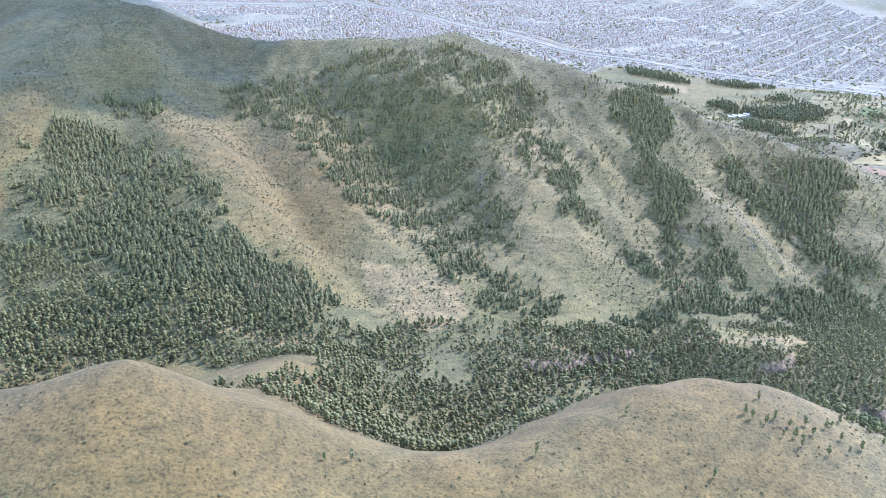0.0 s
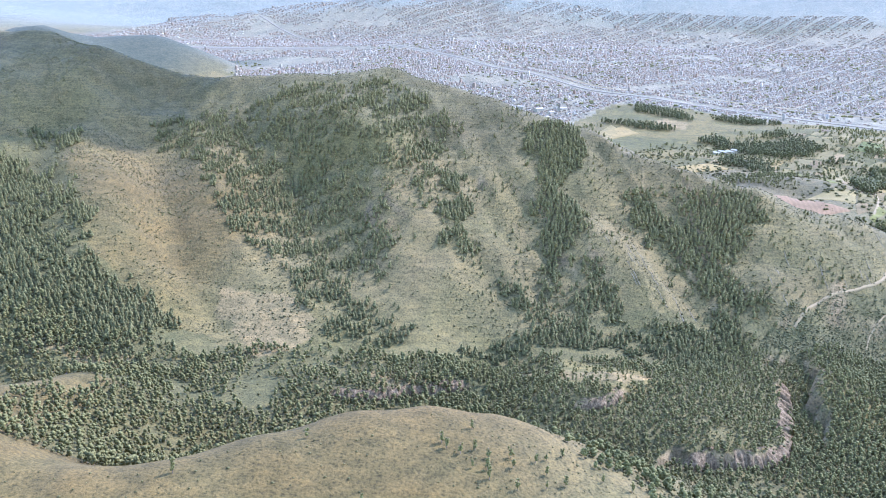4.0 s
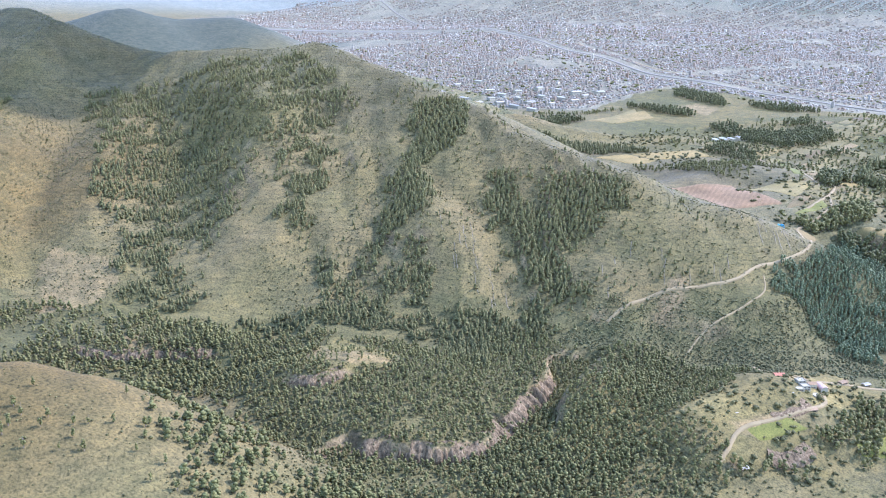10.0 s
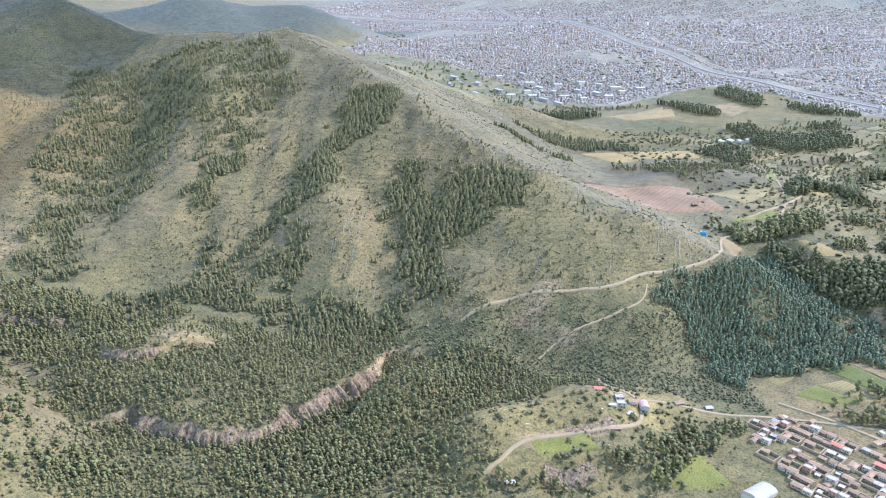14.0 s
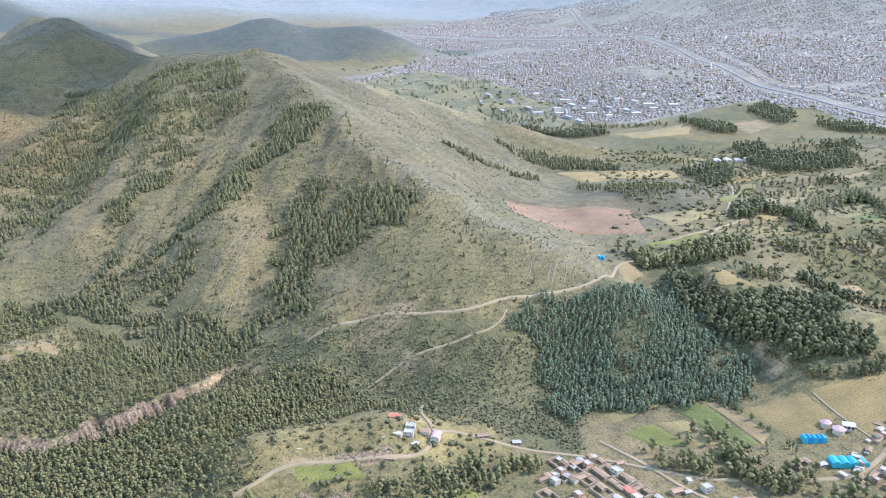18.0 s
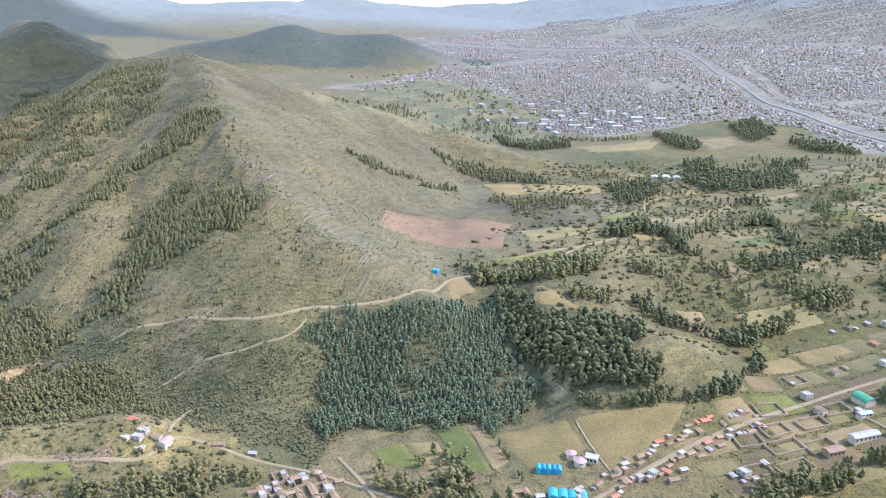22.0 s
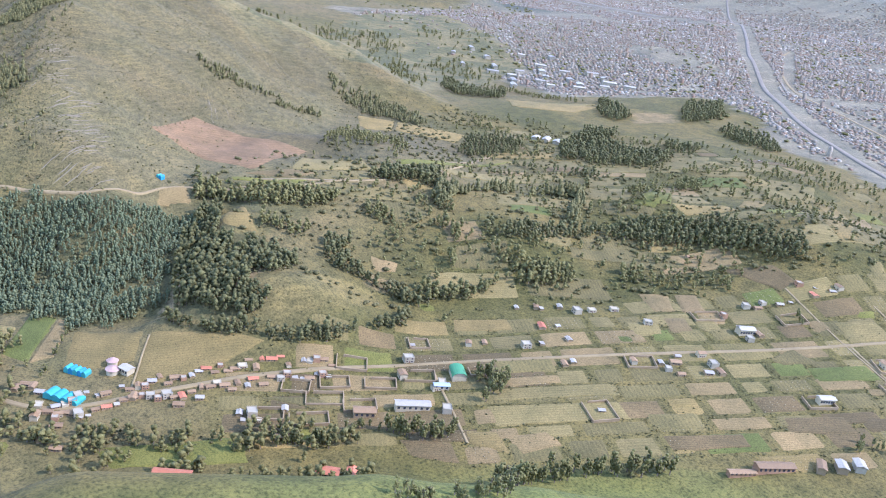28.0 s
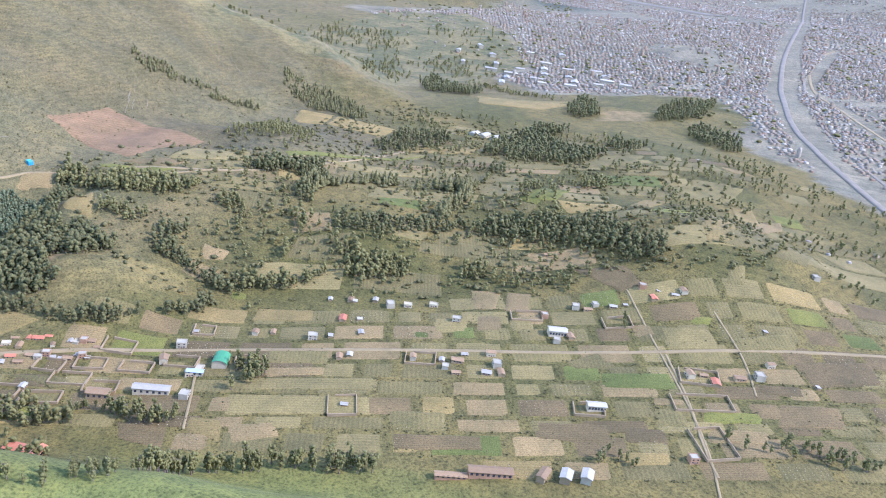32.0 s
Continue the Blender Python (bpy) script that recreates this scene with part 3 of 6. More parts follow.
def crown_gum(rng, lumps):
    """A tall loose crown, 1 high, of lumps on upright limbs with gaps between."""
    out = []
    for k in range(lumps):
        u = (k + rng.random()) / lumps
        a, r = rng.random() * 6.28, 0.20 * math.sin(3.0 * min(1, u + 0.12)) * rng.random() ** 0.5
        out.append(((r * math.cos(a), r * math.sin(a), 0.22 + 0.68 * u), 0.10 + 0.09 * rng.random(), 0.10 + 0.08 * rng.random()))
    return clumps(rng, out, lumps > 8)


def bushy(rng, lumps):
    out = [((0.45 * rng.normal(), 0.45 * rng.normal(), 0.35 + 0.2 * rng.random()), 0.5 + 0.3 * rng.random(), 0.45 + 0.2 * rng.random()) for k in range(lumps)]
    return clumps(rng, out, False)


def mesh_from(name, v, f, mats, index=None, smooth=False):
    me = bpy.data.meshes.new(name)
    me.vertices.add(len(v))
    me.vertices.foreach_set("co", np.asarray(v, np.float32).ravel())
    me.loops.add(f.size)
    me.loops.foreach_set("vertex_index", f.astype(np.int32).ravel())
    me.polygons.add(len(f))
    me.polygons.foreach_set("loop_start", np.arange(0, f.size, f.shape[1], dtype=np.int32))
    for m in mats:
        me.materials.append(m)
    if index is not None:
        me.polygons.foreach_set("material_index", index.astype(np.int32))
    if smooth:
        me.polygons.foreach_set("use_smooth", np.ones(len(f), bool))
    me.update(calc_edges=True)
    return me


def planted(name, xs, ys, sizes, protos, mats, label, category, rng, widen=1.0):
    """Many plants joined into one object; protos: (foliage, stem or None)."""
    if not len(xs):
        return None
    zs = surface(xs, ys)
    vs, fs, ix, n = [], [], [], 0
    pick = rng.integers(0, len(protos), len(xs))
    for k, (fol, st) in enumerate(protos):
        s = np.nonzero(pick == k)[0]
        if not len(s):
            continue
        v, f = fol
        kinds = np.zeros(len(f), int)
        if st is not None:
            f, kinds = np.concatenate([f, st[1] + len(v)]), np.concatenate([kinds, np.ones(len(st[1]), int)])
            v = np.concatenate([v, st[0]])
        a, h = rng.random(len(s)) * 6.28, sizes[s]
        w = h * widen * (0.85 + 0.3 * rng.random(len(s)))
        c, d = np.cos(a)[:, None], np.sin(a)[:, None]
        px = (v[None, :, 0] * c - v[None, :, 1] * d) * w[:, None] + xs[s][:, None]
        py = (v[None, :, 0] * d + v[None, :, 1] * c) * w[:, None] + ys[s][:, None]
        pz = v[None, :, 2] * h[:, None] + zs[s][:, None]
        vs.append(np.stack([px, py, pz], -1).reshape(-1, 3))
        fs.append((f[None] + (np.arange(len(s)) * len(v))[:, None, None]).reshape(-1, 3) + n)
        ix.append(np.tile(kinds, len(s)))
        n += len(s) * len(v)
    me = mesh_from(name, np.concatenate(vs), np.concatenate(fs), mats, np.concatenate(ix), True)
    return tagged(new(name, me), label, category, kind="stuff")


tree_rng = np.random.default_rng(21)
PINES = [(crown_pine(tree_rng, 5), stem(0.03, 0.012, 0.5, 3)) for k in range(7)]
GUMS = [(crown_gum(tree_rng, 7), stem(0.022, 0.012, 0.6, 3)) for k in range(7)]
BIG_GUMS = [(crown_gum(tree_rng, 13), stem(0.024, 0.010, 0.75, 4)) for k in range(6)]
BUSHES = [(bushy(tree_rng, 1), None) for k in range(6)]
THICKETS = [(bushy(tree_rng, 3), None) for k in range(5)]


CLEARINGS = (
    [(472, 589), (476, 595), (484, 598), (487, 592), (478, 586)],
    [(498, 622), (500, 631), (515, 629), (523, 619), (516, 614)],
    [(460, 605), (465, 611), (470, 608), (465, 603)],
    [(81, 623), (52, 530), (41, 488), (91, 463), (112, 472), (99, 525)],
    [(171, 427), (175, 460), (211, 448), (220, 425), (203, 406), (182, 410)],
)


def scatter(poly, gap, rng, keep=1.0, patch=30.0, edge=9.0):
    """Places in a polygon, about gap apart, thinned to patches where keep is below 1."""
    p = np.array(poly, float)
    lo, hi = p.min(0) - edge, p.max(0) + edge
    x, y = np.meshgrid(np.arange(lo[0], hi[0], gap), np.arange(lo[1], hi[1], gap))
    x = x.ravel() + rng.uniform(-0.5, 0.5, x.size) * gap
    y = y.ravel() + rng.uniform(-0.5, 0.5, y.size) * gap
    m = inside(x + edge * vnoise(x / 9, y / 9), y + edge * vnoise(x / 9 + 30, y / 9), poly)
    for hole in CLEARINGS:
        m &= ~inside(x + 10 * vnoise(x / 11, y / 11), y + 10 * vnoise(x / 11 + 30, y / 11), hole) | (rng.random(x.size) < 0.22)
    m &= fbm(x + 900, y + 300, patch, 3) + 0.35 * rng.normal(size=x.size) < -1.0 + 2.2 * keep
    return x[m], y[m]


def belt(pts, width, gap, rng, keep=0.9):
    """Places along a line of trees."""
    xs, ys = [], []
    for (x0, y0), (x1, y1) in zip(pts, pts[1:]):
        n = max(2, int(math.hypot(x1 - x0, y1 - y0) * width / gap ** 2))
        s = rng.random(n)
        xs.append(x0 + s * (x1 - x0) + rng.normal(0, width * 0.38, n))
        ys.append(y0 + s * (y1 - y0) + rng.normal(0, width * 0.38, n))
    xs, ys = np.concatenate(xs), np.concatenate(ys)
    m = rng.random(len(xs)) < keep
    return xs[m], ys[m]


MEAN = {"pine": (PINES, PINE, 1.0, "dark green pine plantation"), "gum": (GUMS, GUM, 1.0, "grey-green eucalyptus wood"), "blue": (GUMS, BLUE_GUM, 0.76, "blue-green young eucalyptus plantation"), "dark": (GUMS, DARK_GUM, 1.0, "tall dark eucalyptus wood")}
wrng = np.random.default_rng(5)


def wood(name, gap, keep, sort, tall, *poly):
    """A wood of one sort of tree over a stretch of slope."""
    loose = name in ("gully_wood", "knoll_wood", "terrace_wood", "gorge_wood", "far_bank_wood", "cutting_wood", "plain_wood")
    keep = min(1.0, keep + 0.08) if loose else keep
    x, y = scatter(list(poly), gap, wrng, keep, 13.0 if name == "ravine_wood" else 24.0, 4.0 if loose else 14.0 if name == "left_wood" else 9.0)
    if name == "ravine_wood":
        # bare ribs run down between the streaks of trees
        m = np.sin((0.66 * x - 0.75 * y) / 4.6 + 2.2 * fbm(x, y, 50, 3)) < 0.75 + 0.5 * wrng.normal(size=len(x))
        x, y = x[m], y[m]
    steep = np.hypot(surface(x + 1, y) - surface(x - 1, y), surface(x, y + 1) - surface(x, y - 1)) / 2
    m = steep < (0.9 if name == "basin_wood" else 1.6)
    x, y = x[m], y[m]
    protos, leaf, widen, label = MEAN[sort]
    slim = loose or name in ("village_wood", "stream_wood")
    tall, widen = (1.1 * tall, 1.0 * widen) if slim else (0.92 * tall, 1.12 * widen)
    if gap < 3.5 and name != "ravine_wood":
        u, v = scatter(list(poly), 0.8 * gap, wrng, 0.95 * keep, 24.0, 5.0)
        planted("undergrowth", u, v, 0.6 + 0.9 * wrng.random(len(u)) ** 2, BUSHES, [BUSH], "low dark undergrowth between the trees", "undergrowth", wrng, 1.1)
    return planted(name, x, y, tall * (0.65 + 0.6 * wrng.random(len(x))), protos, [leaf, BARK], label + " on the slope", "wood", wrng, widen)


wood("ravine_wood", 2.6, 0.62, "pine", 4.2, (-61, 742), (-1, 731), (22, 739), (89, 688), (82, 673), (68, 632), (53, 604), (39, 592), (25, 580), (47, 566), (65, 545), (65, 515), (70, 486), (84, 462), (67, 450), (37, 447), (18, 466), (-1, 496), (-20, 522), (-49, 531), (-82, 574), (-113, 628), (-161, 669), (-186, 688), (-143, 721), (-95, 723))
wood("strip_wood", 2.4, 0.86, "pine", 4.4, (66, 604), (73, 631), (92, 627), (101, 593), (109, 542), (98, 538), (83, 560))
wood("strip_wood", 2.4, 0.86, "pine", 4.6, (141, 681), (153, 694), (188, 686), (190, 656), (178, 621), (190, 578), (177, 554), (172, 531), (154, 529), (160, 565), (153, 592), (152, 629))
wood("strip_wood", 2.6, 0.7, "pine", 4.4, (130, 534), (149, 506), (173, 523), (193, 543), (209, 528), (206, 514), (187, 489), (157, 480), (145, 490))
wood("spur_wood", 2.7, 0.62, "pine", 5.0, (220, 619), (228, 622), (244, 631), (281, 632), (320, 625), (322, 610), (297, 572), (288, 551), (312, 539), (317, 525), (305, 504), (272, 497), (266, 537), (253, 565), (229, 588))
wood("foot_wood", 2.6, 0.82, "pine", 4.4, (83, 442), (119, 461), (154, 477), (210, 502), (259, 519), (271, 489), (262, 455), (212, 478), (178, 473), (133, 458))
wood("left_wood", 2.5, 0.66, "pine", 4.4, (-270, 512), (-266, 535), (-265, 571), (-240, 574), (-217, 566), (-182, 542), (-150, 521), (-132, 465), (-115, 450), (-87, 455), (-65, 447), (-47, 436), (-51, 412), (-83, 401), (-104, 417), (-129, 406), (-177, 430), (-216, 450), (-237, 453), (-237, 469), (-263, 502))
wood("left_wood", 2.8, 0.7, "pine", 4.6, (-263, 633), (-209, 627), (-202, 591), (-240, 606))
wood("stream_wood", 2.9, 0.9, "gum", 6.5, (500, 535), (529, 534), (539, 547), (557, 549), (572, 547), (576, 539), (567, 533), (540, 528), (519, 530))
wood("stream_wood", 3.2, 0.85, "gum", 7, (579, 533), (585, 541), (603, 531), (599, 525))
wood("stream_wood", 4.4, 0.6, "gum", 5.5, (606, 568), (620, 578), (635, 604), (642, 604), (628, 578), (615, 566))
wood("brush_wood", 2.7, 0.72, "gum", 4.0, (-245, 443), (-213, 443), (-174, 423), (-127, 401), (-103, 411), (-81, 396), (-46, 402), (-10, 417), (-29, 378), (-75, 392), (-95, 391), (-126, 366), (-179, 361), (-183, 346), (-205, 358))
wood("valley_wood", 3.4, 0.66, "gum", 4.8, (-290, 390), (-223, 400), (-141, 418), (-46, 412), (25, 440), (115, 444), (180, 436), (150, 405), (100, 352), (60, 300), (38, 262), (0, 250), (-35, 255), (-80, 280), (-40, 352), (-138, 361), (-240, 300))
wood("nose_wood", 1.95, 0.9, "blue", 4.8, (408, 581), (437, 618), (464, 681), (499, 651), (537, 629), (534, 588), (474, 558), (469, 537), (460, 538), (435, 569))
wood("basin_wood", 2.7, 0.92, "gum", 3.7, (67, 432), (163, 462), (247, 466), (273, 505), (307, 491), (355, 503), (399, 505), (384, 448), (347, 423), (345, 397), (338, 374), (290, 330), (255, 300), (232, 312), (228, 340), (195, 350), (150, 378), (90, 402))
wood("face_trees", 6.0, 0.34, "pine", 3.4, (-60, 750), (110, 722), (300, 640), (420, 600), (330, 520), (150, 480), (40, 560))
wood("basin_wood", 3.0, 0.8, "gum", 3.8, (276, 370), (290, 419), (324, 435), (331, 483), (353, 499), (358, 444), (363, 412), (343, 375), (295, 348))
wood("village_wood", 3.0, 0.9, "gum", 5, (431, 446), (445, 472), (470, 508), (473, 487), (451, 448), (435, 432))
wood("village_wood", 3.2, 0.7, "gum", 5, (382, 399), (414, 422), (429, 421), (388, 398))
wood("basin_wood", 3.2, 0.72, "gum", 4.0, (326, 357), (331, 404), (371, 427), (389, 417), (374, 373))

wood("stream_wood", 3.3, 0.72, "gum", 6, (612, 567), (620, 581), (638, 594), (647, 615), (658, 638), (668, 650), (675, 649), (664, 631), (646, 609), (634, 581), (624, 564))
# woods and belts on the benches above the plain
wood("gully_wood", 2.7, 0.95, "dark", 6.6, (486, 660), (459, 680), (464, 691), (492, 679), (499, 673), (517, 675), (523, 689), (543, 693), (547, 700), (563, 677), (557, 667), (563, 661), (578, 665), (587, 659), (570, 639), (544, 631), (516, 643))
wood("gully_wood", 2.9, 0.9, "dark", 5.5, (554, 620), (575, 635), (589, 653), (595, 653), (580, 632), (557, 618))
wood("terrace_wood", 3.0, 0.86, "gum", 6.5, (421, 696), (435, 699), (448, 701), (474, 744), (486, 762), (493, 757), (492, 731), (484, 715), (463, 698), (447, 684))
wood("terrace_wood", 3.4, 0.7, "gum", 6, (488, 699), (504, 704), (513, 727), (522, 718), (518, 706), (508, 697))
wood("knoll_wood", 2.8, 0.85, "dark", 5.5, (595, 653), (599, 669), (609, 694), (613, 699), (609, 676), (598, 654))
wood("knoll_wood", 2.8, 0.85, "dark", 6, (607, 705), (603, 722), (598, 738), (610, 726), (613, 708))
wood("knoll_wood", 2.9, 0.85, "dark", 6, (527, 728), (530, 743), (549, 730), (566, 733), (581, 745), (595, 745), (588, 739), (569, 731), (551, 716), (535, 722))
wood("terrace_wood", 2.9, 0.9, "gum", 6, (584, 755), (595, 777), (599, 801), (604, 806), (604, 786), (601, 767), (592, 748))
wood("terrace_wood", 3.1, 0.8, "gum", 6, (596, 806), (599, 827), (615, 850), (623, 837), (611, 809))
wood("terrace_wood", 3.4, 0.7, "gum", 5.5, (498, 767), (522, 783), (531, 777), (512, 765))
wood("terrace_wood", 4.4, 0.55, "gum", 5, (528, 758), (538, 783), (542, 774), (532, 755))
wood("terrace_wood", 3.4, 0.8, "gum", 6.5, (532, 803), (553, 809), (563, 805), (551, 800), (540, 799))
wood("terrace_wood", 3.6, 0.75, "gum", 6.5, (567, 787), (571, 795), (584, 784), (576, 781))
wood("terrace_wood", 3.8, 0.75, "gum", 6.5, (577, 812), (589, 822), (599, 818), (588, 805))
wood("gorge_wood", 3.0, 0.85, "dark", 6.5, (457, 811), (461, 825), (472, 855), (494, 843), (527, 817), (519, 813), (494, 833), (486, 825), (480, 825), (470, 799))
wood("gorge_wood", 2.8, 0.92, "pine", 7.5, (492, 834), (508, 852), (518, 931), (529, 945), (540, 934), (522, 928), (507, 879), (510, 839), (519, 821), (505, 822))
wood("gorge_wood", 2.8, 0.95, "pine", 7.5, (523, 946), (532, 944), (574, 886), (563, 890))
wood("gorge_wood", 3.8, 0.7, "dark", 6, (549, 827), (563, 844), (574, 887), (585, 898), (591, 883), (586, 839), (572, 823), (555, 822))
wood("far_bank_wood", 3.6, 0.85, "dark", 6.5, (577, 897), (586, 923), (598, 952), (624, 980), (658, 971), (684, 976), (696, 955), (673, 945), (644, 946), (626, 930), (605, 910), (590, 899))
wood("terrace_wood", 3.4, 0.85, "gum", 6, (626, 873), (631, 891), (642, 875), (635, 862))
wood("terrace_wood", 4.4, 0.5, "gum", 5, (639, 886), (671, 914), (678, 907), (649, 877))
wood("cutting_wood", 3.8, 0.85, "dark", 6.5, (403, 1059), (414, 1106), (463, 1097), (496, 1108), (510, 1059), (492, 1035), (464, 1010), (442, 1015))
wood("cutting_wood", 5.0, 0.6, "dark", 5.5, (447, 954), (468, 971), (499, 997), (512, 987), (490, 972), (456, 951))
wood("cutting_wood", 4.2, 0.8, "dark", 6.5, (457, 1146), (485, 1160), (506, 1117), (475, 1123))
wood("cutting_wood", 3.8, 0.9, "dark", 6.5, (370, 1130), (394, 1157), (413, 1119), (399, 1083), (431, 1020), (396, 1081))
wood("cutting_wood", 4.4, 0.75, "dark", 6, (372, 965), (363, 998), (391, 1021), (418, 993), (422, 940), (410, 925), (388, 952))
wood("terrace_wood", 4.0, 0.85, "gum", 6, (544, 1034), (559, 1050), (572, 1029), (561, 1014))
wood("terrace_wood", 4.0, 0.8, "gum", 5.5, (550, 971), (553, 999), (570, 970), (556, 963))
wood("hill_strip_wood", 3.4, 0.85, "pine", 4.5, (220, 785), (235, 804), (239, 837), (255, 864), (262, 886), (270, 867), (252, 841), (245, 798), (236, 778))
wood("hill_strip_wood", 3.6, 0.8, "pine", 5, (175, 952), (205, 972), (238, 991), (305, 982), (318, 962), (255, 946), (216, 934))
wood("hill_strip_wood", 4.5, 0.6, "gum", 5, (301, 893), (377, 890), (416, 871), (437, 833), (424, 823), (387, 794), (351, 851))
wood("plain_wood", 4.4, 0.85, "dark", 6.5, (60, 1203), (128, 1199), (180, 1205), (214, 1157), (185, 1120), (122, 1149))
wood("plain_wood", 4.4, 0.8, "dark", 6.5, (248, 1300), (291, 1285), (350, 1233), (352, 1199), (322, 1209))
wood("plain_wood", 4.4, 0.85, "dark", 6.5, (316, 1386), (325, 1456), (386, 1352), (395, 1279), (367, 1294))
wood("plain_wood", 4.6, 0.75, "dark", 6.5, (415, 1304), (471, 1312), (510, 1269), (507, 1236), (456, 1254))

# lines of eucalyptus between the fields
BELTS = (([(520, 560), (560, 545), (600, 545), (640, 570)], 16, 7.5), ([(640, 585), (670, 600), (700, 640)], 12, 7.0), ([(130, 1240), (200, 1230), (250, 1260)], 16, 6.0))
THICKET = foliage_material("thicket_foliage", (0.082, 0.078, 0.028), (0.137, 0.129, 0.049))
brng = np.random.default_rng(11)
for pts, width, tall in BELTS:
    x, y = belt(pts, width, 4.2, brng, 0.78)
    planted("eucalyptus_belt", x, y, tall * (0.45 + 0.6 * brng.random(len(x))), GUMS, [GUM, BARK], "dark grey-green eucalyptus belt between terraced fields", "trees", brng, 1.15)

# scattered thicket and bushes
x, y = scatter([(317, 523), (350, 540), (393, 563), (404, 561), (416, 571), (440, 576), (480, 545), (487, 521), (461, 520), (424, 500), (377, 480), (324, 495), (302, 498)], 1.45, brng, 0.80, 16.0)
planted("slope_thicket", x, y, 0.5 + 0.8 * brng.random(len(x)) ** 1.8, BUSHES, [THICKET], "dense dark thicket on the slope below the road", "thicket", brng, 1.1)
x, y = scatter([(-320, 400), (-320, 790), (20, 780), (110, 730), (330, 640), (450, 640), (440, 520), (380, 480), (140, 470), (-20, 440)], 2.5, brng, 0.66, 14.0)
planted("hillside_scrub", x, y, 0.45 + 0.7 * brng.random(len(x)) ** 2, BUSHES, [BUSH], "low olive scrub dotted over the dry slope", "scrub", brng, 1.15)
x, y = scatter([(60, 800), (330, 660), (430, 650), (420, 700), (330, 760), (240, 1030), (120, 1010)], 4.0, brng, 0.5, 20.0)
planted("hillside_scrub", x, y, 0.45 + 0.7 * brng.random(len(x)) ** 2, BUSHES, [BUSH], "low olive scrub dotted over the dry slope", "scrub", brng, 1.15)
x, y = scatter([(-160, 170), (-160, 225), (0, 222), (140, 297), (225, 345), (240, 260), (120, 170)], 4.2, brng, 0.42, 18.0)
planted("hill_scrub", x, y, 0.3 + 0.5 * brng.random(len(x)) ** 2, BUSHES, [BUSH], "small tufts on the pale near hill", "scrub", brng, 1.2)
x, y = scatter([(430, 660), (560, 620), (740, 740), (720, 1080), (450, 1150), (250, 1050), (400, 760)], 6.5, brng, 0.5, 25.0)
m = ~inside(x, y, PLAIN)
x, y = x[m], y[m]
planted("valley_scrub", x, y, 0.8 + 1.6 * brng.random(len(x)) ** 2, THICKETS, [BUSH], "bushes along banks and field edges", "scrub", brng, 1.0)
x, y = scatter([(455, 735), (600, 745), (660, 872), (750, 1030), (850, 1150), (660, 1230), (540, 1250), (420, 1180), (300, 1100), (290, 1000), (400, 960), (440, 860)], 6.8, brng, 0.34, 30.0)
planted("bench_trees", x, y, 2.4 + 3.4 * brng.random(len(x)), GUMS, [GUM, BARK], "loose grey-green trees along the terrace edges", "trees", brng, 1.3)
x, y = scatter([(300, 380), (420, 380), (480, 440), (440, 520), (350, 500)], 4.0, brng, 0.5, 16.0)
planted("bank_scrub", x, y, 0.6 + 1.4 * brng.random(len(x)) ** 2, THICKETS, [BUSH], "bushes on broken banks above the stream", "scrub", brng, 1.0)
x, y = scatter([(-1400, 1700), (-400, 1400), (300, 1300), (1200, 1400), (1500, 2600), (-800, 3000)], 27.0, brng, 0.5, 120.0)
for line, wide in (([(-1062, 3628), (-330, 2560), (-30, 2090), (308, 1605), (542, 1345), (640, 1265), (1000, 1020)], 30), ([(60, 2100), (270, 1720), (545, 1480), (900, 1250)], 12)):
    m = nearest(x, y, [(a, b, 0) for a, b in line])[0] > wide
    x, y = x[m], y[m]
m = (surface(x, y) < 125) | (x > -300)
x, y = x[m], y[m]
planted("town_trees", x, y, 1.6 + 1.8 * brng.random(len(x)), THICKETS, [GUM], "scattered dark trees between town houses", "trees", brng, 1.2)
x, y = scatter(FAR_FIELDS, 12.0, brng, 0.28, 60.0)
planted("plain_trees", x, y, 4 + 3 * brng.random(len(x)), GUMS, [GUM, BARK], "rows of dark trees on the far plain", "trees", brng, 1.3)
x, y = scatter([(-330, 1090), (60, 1080), (170, 1250), (-100, 1310), (-330, 1280)], 12.0, brng, 0.38, 60.0)
planted("plain_trees", x, y, 4.5 + 3 * brng.random(len(x)), GUMS, [GUM, BARK], "rows of dark trees on the far plain", "trees", brng, 1.2)


NEAR_GUM = foliage_material("sunlit_eucalyptus_foliage", (0.099, 0.096, 0.027), (0.180, 0.165, 0.051))


def crown_loose(rng, lumps):
    """Sprays of leaves round upright limbs, with gaps."""
    limbs = [(rng.random() * 6.28, 0.03 + 0.08 * rng.random(), 0.45 + 0.5 * rng.random()) for k in range(6)]
    out = []
    for k in range(lumps):
        a, r, top = limbs[k % 6]
        u = rng.random() ** 0.8
        z = 0.22 + (top - 0.20) * u
        q = r * (0.3 + 0.7 * u)
        out.append(((q * math.cos(a) + 0.045 * rng.normal(), q * math.sin(a) + 0.045 * rng.normal(), z), 0.038 + 0.042 * rng.random(), 0.05 + 0.05 * rng.random()))
    return clumps(rng, out)


